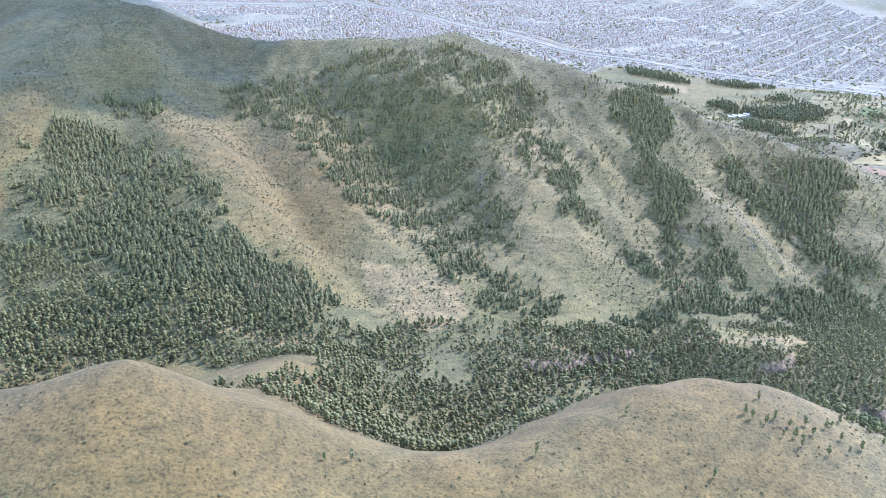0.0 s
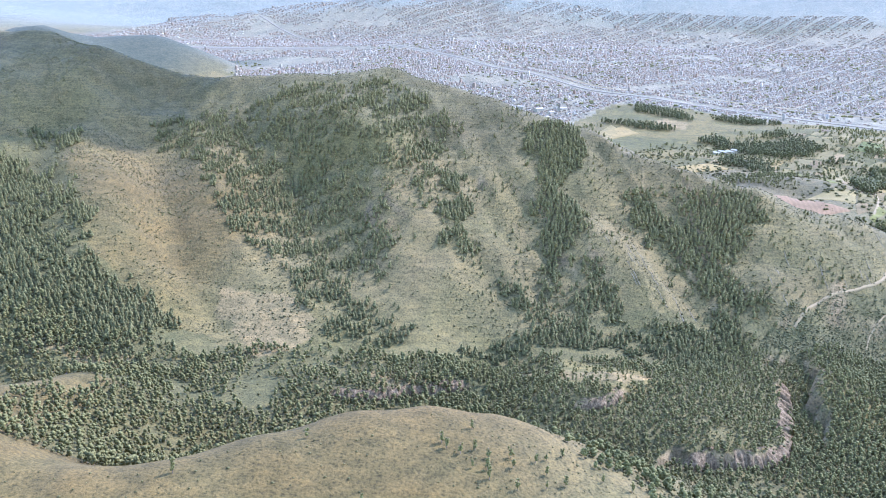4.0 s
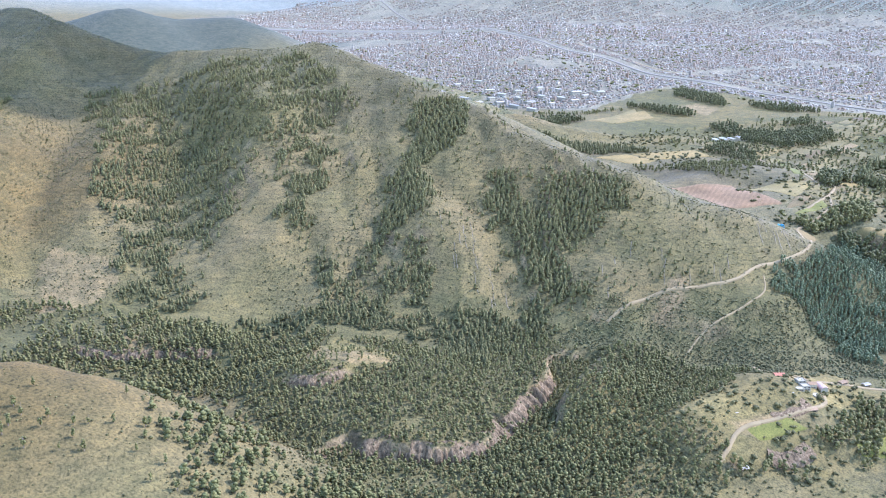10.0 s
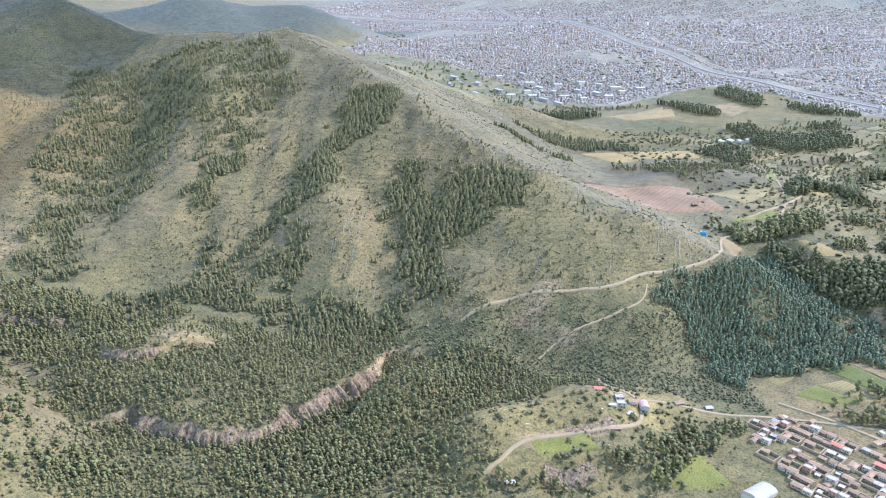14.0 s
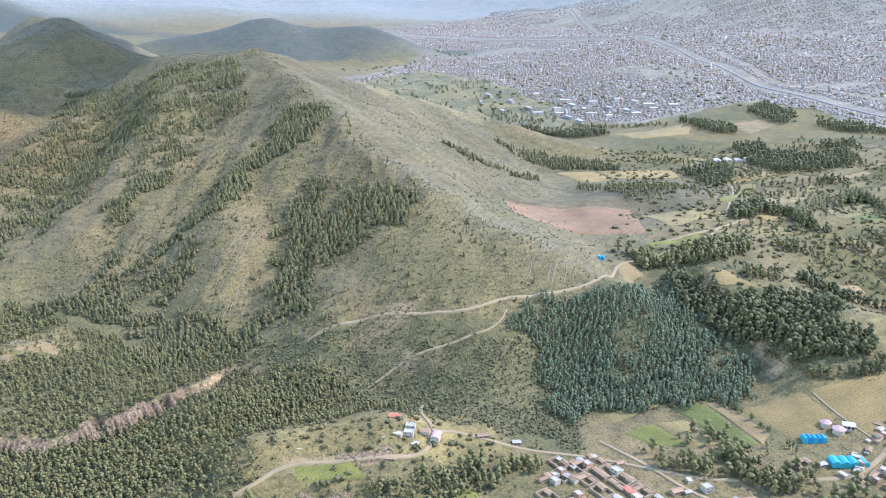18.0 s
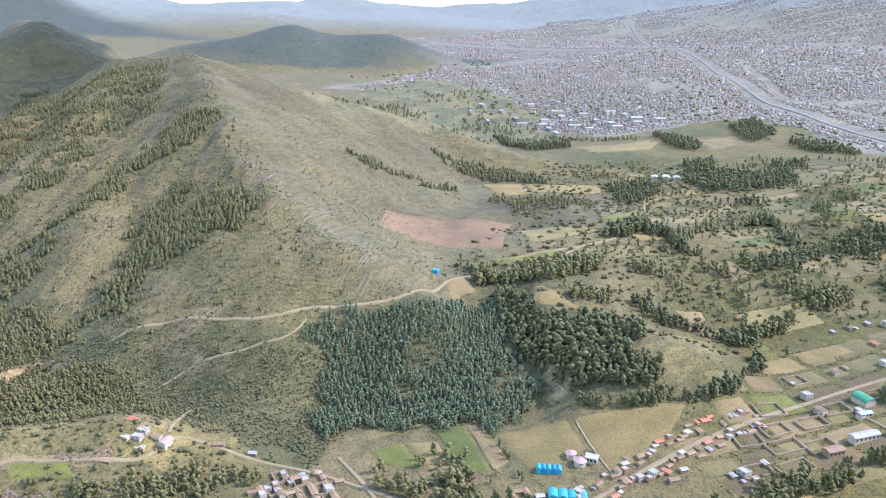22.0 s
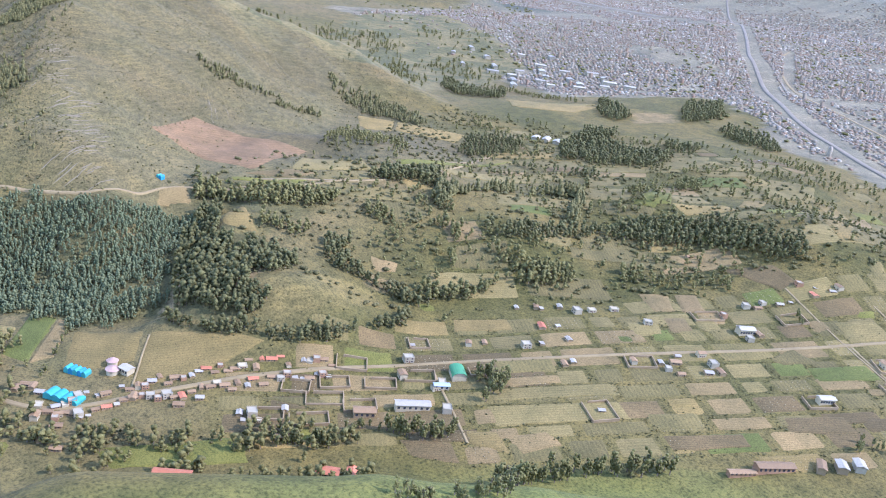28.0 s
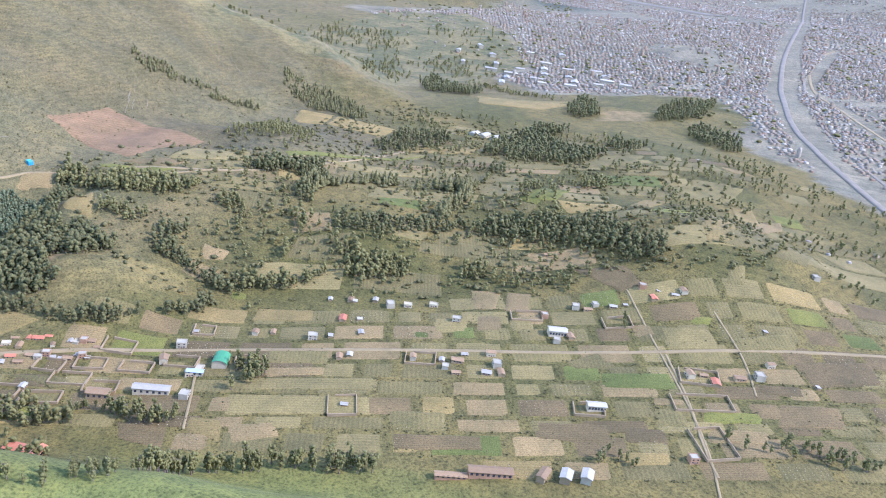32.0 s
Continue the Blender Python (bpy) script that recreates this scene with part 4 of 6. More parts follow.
def tree(x, y, tall, rng, sort="eucalyptus_tree", label="grey-green eucalyptus tree with a loose crown on dry grass", group="", leaf=None):
    """One tree of its own: trunk, limbs and a crown of many lumps."""
    ob = empty(sort, pose(x, y, float(surface(x, y)), 0, 0, rng.random() * 360), label, "tree", group)
    v, f = stem(0.026, 0.009, 0.78, 6, 0.02)
    vs, fs, n = [v], [f], len(v)
    for k in range(4):
        a, z0 = rng.random() * 6.28, 0.28 + 0.12 * k
        w, g = stem(0.011, 0.004, 0.26, 4)
        tip = np.array((0.16 * math.cos(a), 0.16 * math.sin(a), 0.0))
        w = w + (w[:, 2:3] / 0.26) * tip + np.array((0, 0, z0))
        vs.append(w), fs.append(g + n)
        n += len(w)
    link("trunk", mesh_from("trunk", np.concatenate(vs) * tall, np.concatenate(fs), [BARK]), None, ob)
    v, f = crown_loose(rng, 34)
    link("crown", mesh_from("crown", v * tall, f, [leaf or NEAR_GUM], None, True), None, ob)
    return ob


lrng = np.random.default_rng(3)
KNOLL_TREES = [(-29, 217), (-21, 220), (74, 262), (38, 232), (123, 269), (128, 268), (133, 263), (138, 270), (146, 274), (139, 260), (149, 259), (99, 236), (147, 269), (159, 271), (166, 268), (121, 271), (133, 272), (138, 264), (155, 276), (159, 279), (156, 304), (165, 307), (159, 264), (193, 301), (174, 291), (165, 285), (192, 269), (201, 271), (180, 278), (202, 298), (220, 280), (191, 279), (131, 284)]
for x, y in KNOLL_TREES:
    tree(x, y, 3.6 + 2.6 * lrng.random(), lrng, group="trees on the near hill")
for poly, gap, keep in (([(165, 285), (180, 325), (215, 345), (250, 330), (250, 280), (215, 262)], 6.0, 0.5), ([(84, 375), (129, 398), (209, 335), (235, 362), (253, 335), (210, 266)], 6.2, 0.58)):
    x, y = scatter(poly, gap, lrng, keep, 20.0)
    planted("flank_trees", x, y, 2.8 + 2.6 * lrng.random(len(x)), BIG_GUMS, [NEAR_GUM, BARK], "small eucalyptus trees on the flank of the near hill", "trees", lrng, 1.25)
    x, y = scatter(poly, 2.6, lrng, 0.5, 12.0)
    planted("flank_scrub", x, y, 0.4 + 0.9 * lrng.random(len(x)) ** 2, BUSHES, [BUSH], "olive bushes on the flank of the near hill", "scrub", lrng, 1.2)
NEAR_BELTS = (([(746, 615), (754, 629), (756, 646), (750, 660)], 6, 5.5, 40), ([(750, 660), (728, 680), (733, 697), (741, 711), (749, 727), (756, 743)], 5, 8.5, 62), ([(677, 670), (685, 678), (693, 689)], 5, 8.0, 36), ([(658, 626), (665, 636), (669, 646)], 6, 6.5, 26), ([(669, 646), (666, 658), (671, 666)], 4, 5.0, 14), ([(665, 721), (667, 730), (676, 731), (680, 716)], 4, 8.0, 26), ([(796, 825), (800, 832), (806, 836)], 4, 5.5, 10), ([(817, 880), (833, 901), (845, 907), (856, 924)], 7, 6.5, 26), ([(718, 912), (726, 905)], 2, 5.0, 6), ([(527, 590), (567, 566)], 2, 4.0, 22))
for pts, width, tall, count in NEAR_BELTS:
    x, y = belt(pts, width, 2.2, lrng, 1.0)
    o = lrng.permutation(len(x))[:count]
    for a, b in zip(x[o], y[o]):
        tree(a, b, tall * (0.7 + 0.6 * lrng.random()), lrng, label="tall dark eucalyptus tree in a field belt", group="belt of eucalyptus")

# ---- fields and roads ----
def draped(name, quad, mat, lift=0.18, n=None):
    """A plot with its own edges that follows the ground; quad: four corners."""
    a, b, c, d = [Vector((*p, 0)) for p in quad]
    size = max((b - a).length, (c - b).length, (d - c).length, (a - d).length)
    n = n or max(3, min(40, int(size / 3)))
    u, v = np.meshgrid(np.linspace(0, 1, n + 1), np.linspace(0, 1, n + 1))
    w = [(1 - u) * (1 - v), u * (1 - v), u * v, (1 - u) * v]
    X = sum(k * p.x for k, p in zip(w, (a, b, c, d)))
    Y = sum(k * p.y for k, p in zip(w, (a, b, c, d)))
    rag = 0.8 * np.where((u == 0) | (u == 1) | (v == 0) | (v == 1), 1, 0)
    X, Y = X + rag * vnoise(X / 5, Y / 5), Y + rag * vnoise(X / 5 + 60, Y / 5)
    Z = surface(X, Y) + np.where(rag > 0, -0.25, lift)
    return sheet(name, X, Y, Z, None, mat)


def ribbon(name, pts, width, mat, lift=0.3, label="", category="road"):
    """A road that follows the ground, smoothed through its points."""
    p = np.array(pts, float)
    for k in range(3):
        q = np.empty((2 * len(p) - 1, 2))
        q[::2], q[1::2] = p, (p[:-1] + p[1:]) / 2
        q[2:-2:2] = q[2:-2:2] * 0.5 + (q[1:-3:2] + q[3:-1:2]) * 0.25
        p = q
    d = np.gradient(p, axis=0)
    s = np.stack([-d[:, 1], d[:, 0]], -1) / np.linalg.norm(d, axis=1)[:, None]
    off = np.array((-0.62, -0.5, -0.17, 0.17, 0.5, 0.62)) * width
    wob = 0.12 * width * vnoise(np.arange(len(p)) / 3.0, np.zeros(len(p)))
    P = p[:, None] + s[:, None] * (off[None, :, None] + wob[:, None, None])
    Z = surface(P[..., 0], P[..., 1])
    Z = np.maximum(Z[:, 1:5].max(1, keepdims=True) * 0.5 + Z * 0.5, Z) + lift
    Z[:, 0], Z[:, 5] = Z[:, 0] - lift - 0.6, Z[:, 5] - lift - 0.6
    return tagged(sheet(name, P[..., 0], P[..., 1], Z, None, mat), label, category, kind="structure")


ROADS = (
    ("hillside_road", [(320, 515), (329, 527), (343, 542), (377, 559), (393, 569), (399, 584), (415, 601), (438, 624), (440, 650), (432, 674), (436, 690), (455, 715), (470, 760), (455, 830), (440, 900), (420, 960)], 1.6, DIRT, "pale dirt road cut along the foot of the hill"),
    ("track", [(365, 513), (370, 526), (380, 537), (404, 561), (409, 572), (407, 583)], 0.8, DIRT, "bare footpath on the slope"),
    ("village_road", [(560, 540), (595, 560), (598, 587), (606, 615), (615, 644), (640, 710), (662, 753), (719, 845), (790, 980), (860, 1110)], 2.2, DIRT, "long straight dirt road through the fields"),
    ("hamlet_road", [(383, 405), (388, 416), (391, 428), (402, 436), (425, 455), (437, 470), (425, 488), (445, 497), (477, 514), (505, 521), (540, 525), (560, 540)], 1.7, DIRT, "dirt road winding through the hamlet"),
)
ROADS += (
    ("hamlet_lane", [(488, 533), (510, 526), (535, 515), (553, 514), (569, 519), (581, 531)], 1.6, DIRT, "dirt lane between the village plots"),
    ("hamlet_lane", [(556, 496), (568, 511), (580, 528), (579, 537)], 1.8, DIRT, "dirt lane between the village plots"),
    ("pit_road", [(434, 479), (425, 486), (405, 504), (401, 513)], 1.6, DIRT, "bare track that climbs from the pit"),
    ("footpath", [(563, 613), (578, 603), (595, 593)], 0.8, DIRT, "worn path across the meadow"),
)
ROADS += (
    ("field_track", [(835, 850), (809, 872), (755, 903), (700, 930)], 0.9, DIRT, "narrow dirt track between fields"),
    ("field_track", [(700, 690), (668, 704), (650, 712)], 1.1, DIRT, "narrow dirt track between fields"),
    ("field_lane", [(741, 952), (772, 940), (798, 917)], 0.9, DIRT, "narrow dirt lane between plots"),
    ("field_lane", [(753, 906), (780, 891), (814, 865), (827, 858)], 1.1, DIRT, "narrow dirt lane between plots"),
    ("terrace_track", [(440, 720), (480, 800), (470, 860), (430, 930), (400, 990)], 2.0, DIRT, "dirt track over the terraces"),
)
ROADS += (
    ("highway", [(-1062, 3628), (-620, 3000), (-330, 2560), (-30, 2090), (140, 1830), (308, 1605), (440, 1440), (542, 1345), (640, 1265), (800, 1140), (1000, 1020)], 6.5, PAVED, "wide pale highway through the town"),
    ("highway", [(-10, 2110), (165, 1850), (335, 1625), (465, 1462), (570, 1365), (668, 1285), (830, 1160)], 3.6, PAVED, "second carriageway beside the highway"),
    ("railway_bed", [(60, 2100), (120, 1930), (270, 1720), (390, 1605), (545, 1480), (700, 1380), (900, 1250)], 4.0, DIRT, "bare strip of a railway through the town"),
    ("runway", [(-1150, 2420), (-753, 2395), (-430, 2360)], 38.0, PAVED, "pale runway across the far plain"),
)
for name, pts, width, mat, label in ROADS:
    ribbon(name, pts, width, mat, 0.35 if width < 5 else 1.0, label)

for q in ([(352, 692), (306, 745), (391, 796), (430, 732)],):
    tagged(draped("bare_field", q, FIELDS["red"], 0.5, 24), "wide bare field of reddish earth below the hill", "field", "fields")
LABELS = {"straw": "pale stubble field with faint rows", "straw_green": "yellow-green ripening field", "olive": "weedy olive-coloured field", "green": "bright green field", "green_dark": "lush dark green field in strips", "brown": "bare brown ploughed field", "dark": "dark freshly ploughed field", "red": "bare plot of reddish earth"}
PLOTS = (
    ('olive', [(477, 556), (495, 585), (501, 579), (485, 551)]),
    ('green', [(494, 545), (502, 561), (527, 548), (511, 540)]),
    ('straw_green', [(503, 561), (515, 570), (538, 555), (528, 549)]),
    ('green_dark', [(504, 578), (517, 587), (553, 563), (539, 556)]),
    ('brown', [(518, 587), (525, 591), (554, 574), (554, 563)]),
    ('straw', [(535, 588), (556, 614), (577, 602), (568, 572)]),
    ('straw', [(560, 614), (599, 655), (601, 630), (595, 593)]),
    ('green', [(596, 537), (605, 546), (613, 540), (607, 532)]),
    ('green', [(624, 568), (641, 600), (648, 617), (655, 602)]),
    ('straw', [(216, 1165), (284, 1256), (302, 1193), (259, 1145)]),
)
PLOTS += (
    ('green', [(652, 628), (656, 643), (665, 642), (661, 626)]),
    ('green', [(443, 448), (460, 471), (479, 455), (446, 439)]),
    ('green', [(394, 428), (414, 446), (424, 443), (400, 424)]),
    ('green_dark', [(636, 590), (645, 614), (656, 616), (653, 594)]),
    ('olive', [(486, 1046), (519, 1122), (533, 1089), (502, 1004)]),
    ('straw', [(631, 1098), (637, 1115), (670, 1085), (665, 1064)]),
    ('olive', [(583, 1078), (605, 1149), (625, 1107), (603, 1042)]),
    ('olive', [(677, 1009), (719, 1072), (733, 1040), (696, 990)]),
)
# plots of the benches and the plain, one by one
OUTLYING_PLOTS = []
OUTLYING_PLOTS += (
    ('straw', [(469, 698), (483, 699), (515, 692), (494, 678)]),
    ('brown', [(433, 666), (431, 686), (448, 683), (446, 662)]),
    ('red', [(531, 668), (544, 676), (557, 664), (544, 660)]),
    ('brown', [(545, 746), (558, 759), (565, 752), (560, 740)]),
    ('straw_green', [(401, 784), (441, 812), (458, 808), (439, 753)]),
    ('brown', [(428, 721), (438, 755), (450, 769), (453, 748)]),
    ('green', [(434, 711), (459, 757), (461, 741), (437, 707)]),
    ('straw_green', [(445, 773), (459, 804), (470, 797), (459, 762)]),
    ('straw_green', [(461, 760), (493, 812), (509, 801), (487, 767)]),
    ('straw', [(256, 931), (287, 951), (319, 926), (296, 906)]),
    ('straw', [(292, 952), (359, 980), (378, 952), (320, 928)]),
)
OUTLYING_PLOTS += (
    ('green', [(443, 835), (439, 964), (444, 937), (453, 835)]),
    ('straw_green', [(458, 860), (481, 978), (500, 959), (477, 871)]),
    ('straw', [(409, 956), (431, 1021), (448, 999), (420, 946)]),
    ('straw_green', [(512, 874), (531, 937), (545, 913), (531, 856)]),
    ('olive', [(495, 780), (514, 802), (532, 805), (524, 777)]),
    ('green', [(565, 963), (563, 1010), (588, 971), (576, 951)]),
    ('straw_green', [(523, 963), (547, 987), (566, 954), (539, 940)]),
    ('straw', [(606, 1035), (616, 1054), (630, 1013), (616, 1010)]),
    ('olive', [(592, 863), (625, 911), (629, 897), (602, 855)]),
    ('straw_green', [(228, 1161), (269, 1272), (279, 1224), (254, 1141)]),
    ('olive', [(552, 942), (587, 958), (589, 948), (563, 925)]),
)
OUTLYING_PLOTS += (
    ('straw', [(674, 1010), (664, 1059), (705, 1008), (698, 990)]),
    ('brown', [(659, 1088), (661, 1119), (672, 1106), (688, 1042)]),
    ('olive', [(592, 876), (622, 916), (649, 917), (629, 884)]),
    ('green', [(626, 568), (653, 617), (664, 613), (639, 569)]),
    ('straw', [(265, 926), (288, 953), (323, 923), (307, 904)]),
    ('olive', [(718, 987), (722, 998), (736, 981), (729, 972)]),
    ('dark', [(682, 945), (704, 939), (700, 926), (660, 923)]),
    ('green', [(570, 950), (557, 989), (570, 999), (585, 956)]),
    ('green_dark', [(749, 867), (766, 897), (778, 890), (759, 859)]),
    ('green', [(793, 886), (808, 909), (814, 903), (800, 879)]),
    ('dark', [(764, 817), (781, 845), (792, 836), (773, 810)]),
)
OUTLYING_PLOTS += (
    ('dark', [(806, 921), (821, 946), (834, 933), (818, 905)]),
    ('dark', [(787, 956), (805, 995), (821, 982), (806, 947)]),
    ('dark', [(790, 924), (803, 944), (810, 938), (797, 919)]),
    ('olive', [(781, 869), (789, 881), (802, 871), (792, 859)]),
    ('dark', [(784, 848), (795, 863), (804, 857), (793, 840)]),
    ('brown', [(775, 874), (784, 887), (789, 883), (780, 870)]),
    ('brown', [(803, 878), (818, 901), (825, 894), (810, 870)]),
    ('straw', [(725, 785), (733, 798), (740, 794), (733, 782)]),
    ('green_dark', [(674, 809), (680, 819), (688, 814), (682, 805)]),
    ('olive', [(727, 767), (741, 790), (751, 782), (739, 761)]),
    ('dark', [(742, 761), (762, 794), (770, 789), (751, 756)]),
)
OUTLYING_PLOTS += (
    ('dark', [(681, 668), (695, 686), (709, 680), (694, 666)]),
    ('brown', [(704, 706), (713, 724), (724, 722), (719, 701)]),
    ('straw', [(691, 694), (701, 707), (716, 700), (701, 689)]),
    ('olive', [(657, 741), (673, 769), (683, 761), (668, 735)]),
    ('brown', [(671, 734), (685, 760), (691, 756), (678, 730)]),
    ('straw_green', [(675, 723), (705, 776), (713, 771), (683, 718)]),
    ('straw_green', [(684, 713), (716, 767), (728, 761), (698, 706)]),
    ('brown', [(647, 864), (660, 877), (677, 861), (670, 850)]),
    ('brown', [(661, 879), (670, 890), (687, 875), (680, 862)]),
    ('brown', [(675, 848), (683, 861), (698, 849), (691, 837)]),
    ('straw_green', [(667, 827), (677, 844), (691, 833), (682, 817)]),
)
OUTLYING_PLOTS += (
    ('green', [(592, 747), (596, 755), (604, 752), (599, 743)]),
    ('brown', [(724, 910), (729, 919), (741, 915), (735, 902)]),
    ('straw_green', [(733, 920), (749, 941), (765, 933), (751, 909)]),
    ('green', [(737, 940), (744, 950), (748, 943), (741, 934)]),
    ('olive', [(760, 943), (771, 977), (784, 968), (769, 937)]),
    ('olive', [(752, 878), (734, 880), (734, 859), (741, 857)]),
    ('straw', [(613, 754), (630, 779), (642, 774), (624, 745)]),
    ('olive', [(654, 662), (648, 652), (626, 633), (639, 656)]),
    ('straw_green', [(685, 862), (691, 874), (705, 864), (699, 852)]),
    ('straw', [(804, 829), (795, 834), (807, 854), (813, 849)]),
)
for sort, q in [*PLOTS, *OUTLYING_PLOTS]:
    tagged(draped("field", q, FIELDS[sort], 0.42), LABELS[sort] + " on a terrace", "field", "fields")



def taken(q):
    """Whether a plot's middle lies in one that is laid already."""
    cx, cy = np.array(sum(p[0] for p in q) / 4), np.array(sum(p[1] for p in q) / 4)
    return any(bool(inside(cx, cy, list(t))) for _, t in OUTLYING_PLOTS)


# the chequered plain: rows of plots along the road
U, V = Vector((0.50, 0.866)), Vector((-0.866, 0.50))
ORIGIN = Vector((656, 742))
frng = np.random.default_rng(17)
cells = []
v = -150.0
while v < 150:
    deep = 10 + 9 * frng.random()
    u = -160.0 - 20 * frng.random()
    while u < 480:
        wide = 15 + 19 * frng.random()
        corners = [ORIGIN + U * (u + 0.8) + V * (v + 0.7), ORIGIN + U * (u + wide - 0.8) + V * (v + 0.7), ORIGIN + U * (u + wide - 0.8) + V * (v + deep - 0.7), ORIGIN + U * (u + 0.8) + V * (v + deep - 0.7)]
        if sum(bool(inside(np.array(p.x), np.array(p.y), PLAIN)) for p in corners) >= 3:
            cells.append([(round(p.x, 1), round(p.y, 1)) for p in corners])
        u += wide
    v += deep
for q in cells:
    sort = ("straw_green", "olive", "straw", "green", "brown", "dark", "olive", "straw_green", "green_dark")[int(frng.choice(9, p=(0.16, 0.28, 0.05, 0.02, 0.19, 0.19, 0.06, 0.03, 0.02)))]
    tagged(draped("field", q, FIELDS[sort], 0.2), LABELS[sort] + " in the chequered plain", "field", "fields")
# plots on the benches above the plain
BENCH = [(455, 735), (530, 765), (600, 745), (622, 785), (660, 872), (690, 940), (750, 1030), (850, 1150), (800, 1180), (660, 1230), (540, 1250), (420, 1180), (300, 1100), (290, 1000), (400, 960), (440, 860)]
terraces = []
v = 20.0
while v < 420:
    deep = 14 + 14 * frng.random()
    u = -160.0 - 20 * frng.random()
    while u < 520:
        wide = 22 + 34 * frng.random()
        skew = 5 * frng.normal()
        corners = [ORIGIN + U * (u + 1 + skew) + V * (v + 1), ORIGIN + U * (u + wide - 1 + skew) + V * (v + 1 + 2 * frng.normal()), ORIGIN + U * (u + wide - 1) + V * (v + deep - 1), ORIGIN + U * (u + 1) + V * (v + deep - 1)]
        if all(bool(inside(np.array(p.x), np.array(p.y), BENCH)) and not bool(inside(np.array(p.x), np.array(p.y), PLAIN)) for p in corners) and frng.random() < 0.6:
            terraces.append([(round(p.x, 1), round(p.y, 1)) for p in corners])
        u += wide
    v += deep
terraces = [q for q in terraces if not taken(q)]
for q in terraces:
    sort = ("straw_green", "olive", "straw", "green", "brown", "dark", "green_dark")[int(frng.choice(7, p=(0.22, 0.46, 0.06, 0.06, 0.10, 0.06, 0.04)))]
    tagged(draped("field", q, FIELDS[sort], 0.22), LABELS[sort] + " on a bench above the plain", "field", "fields")
# bushes along the field edges
x, y = [], []
for q in cells + terraces + [list(t) for _, t in OUTLYING_PLOTS]:
    for (x0, y0), (x1, y1) in zip(q, q[1:] + q[:1]):
        if frng.random() < 0.7:
            n = int(math.hypot(x1 - x0, y1 - y0) / 1.1)
            s = frng.random(n)
            x.append(x0 + s * (x1 - x0) + frng.normal(0, 0.5, n)), y.append(y0 + s * (y1 - y0) + frng.normal(0, 0.5, n))
x, y = np.concatenate(x), np.concatenate(y)
planted("field_hedges", x, y, 0.2 + 0.5 * frng.random(len(x)) ** 3, BUSHES, [BUSH], "low green hedges and weeds between the plots", "hedge", frng, 1.3)
# stooks of cut maize in lines
x, y = [], []
for q in cells[::4]:
    a, b, d = Vector(q[0]), Vector(q[1]), Vector(q[3])
    for i in range(3, int((b - a).length) - 2, 3):
        for j in range(2, int((d - a).length) - 1, 2):
            p = a + (b - a).normalized() * (i + 0.3 * frng.normal()) + (d - a).normalized() * (j + 0.2 * frng.normal())
            x.append(p.x), y.append(p.y)
COB = plain_material("dry_maize", (0.27, 0.225, 0.115), (0.36, 0.30, 0.165), 3.0)
planted("maize_stooks", np.array(x), np.array(y), 0.34 + 0.22 * frng.random(len(x)), BUSHES, [COB], "pale stooks of cut maize in lines", "stooks", frng, 0.9)


# ---- ribs of bare rock on the hill's nose ----
def rib(x, y, way, long, rng):
    """An uneven ledge of strata that follows the slope."""
    n = max(4, int(long / 2.0))
    s = np.linspace(0, long, n)
    cx, cy = x + way[0] * s + 0.8 * vnoise(s / 4, np.full(n, x)), y + way[1] * s + 0.8 * vnoise(s / 4, np.full(n, y))
    nx, ny = -way[1], way[0]
    vs, fs = [], []
    w = 0.16 + 0.26 * rng.random(n)
    h = 0.1 + 0.2 * rng.random(n)
    w[[0, -1]], h[[0, -1]] = 0.1, 0.05
    for k in range(n):
        for o, up in ((-1, -0.3), (-0.7, 1), (0.6, 0.9), (1, -0.3)):
            px, py = cx[k] + nx * o * w[k], cy[k] + ny * o * w[k]
            vs.append((px, py, float(surface(px, py)) + (h[k] * up if up > 0 else up)))
    for k in range(n - 1):
        for j in range(3):
            fs.append((4 * k + j, 4 * k + j + 1, 4 * k + j + 5)), fs.append((4 * k + j, 4 * k + j + 5, 4 * k + j + 4))
    return np.array(vs), np.array(fs)


rrng = np.random.default_rng(33)
vs, fs, n = [], [], 0
for x0, y0, x1, y1, way, count, long in ((330, 650, 425, 640, (0.35, -0.94), 44, 14), (250, 668, 330, 640, (0.5, -0.86), 24, 16), (205, 585, 250, 520, (0.45, -0.9), 12, 16), (300, 560, 390, 580, (0.1, -1.0), 12, 10), (260, 780, 330, 760, (0.9, -0.3), 10, 14), (120, 860, 200, 900, (0.8, 0.1), 10, 16)):
    for k in range(count):
        u = (k + rrng.random()) / count
        v, f = rib(x0 + (x1 - x0) * u + 6 * rrng.normal(), y0 + (y1 - y0) * u + 9 * rrng.normal(), way, long * (0.5 + rrng.random()), rrng)
        vs.append(v), fs.append(f + n)
        n += len(v)
tagged(new("rock_ribs", mesh_from("rock_ribs", np.concatenate(vs), np.concatenate(fs), [ROCK])), "pale ribs of bare rock along the slope", "rock", kind="stuff")


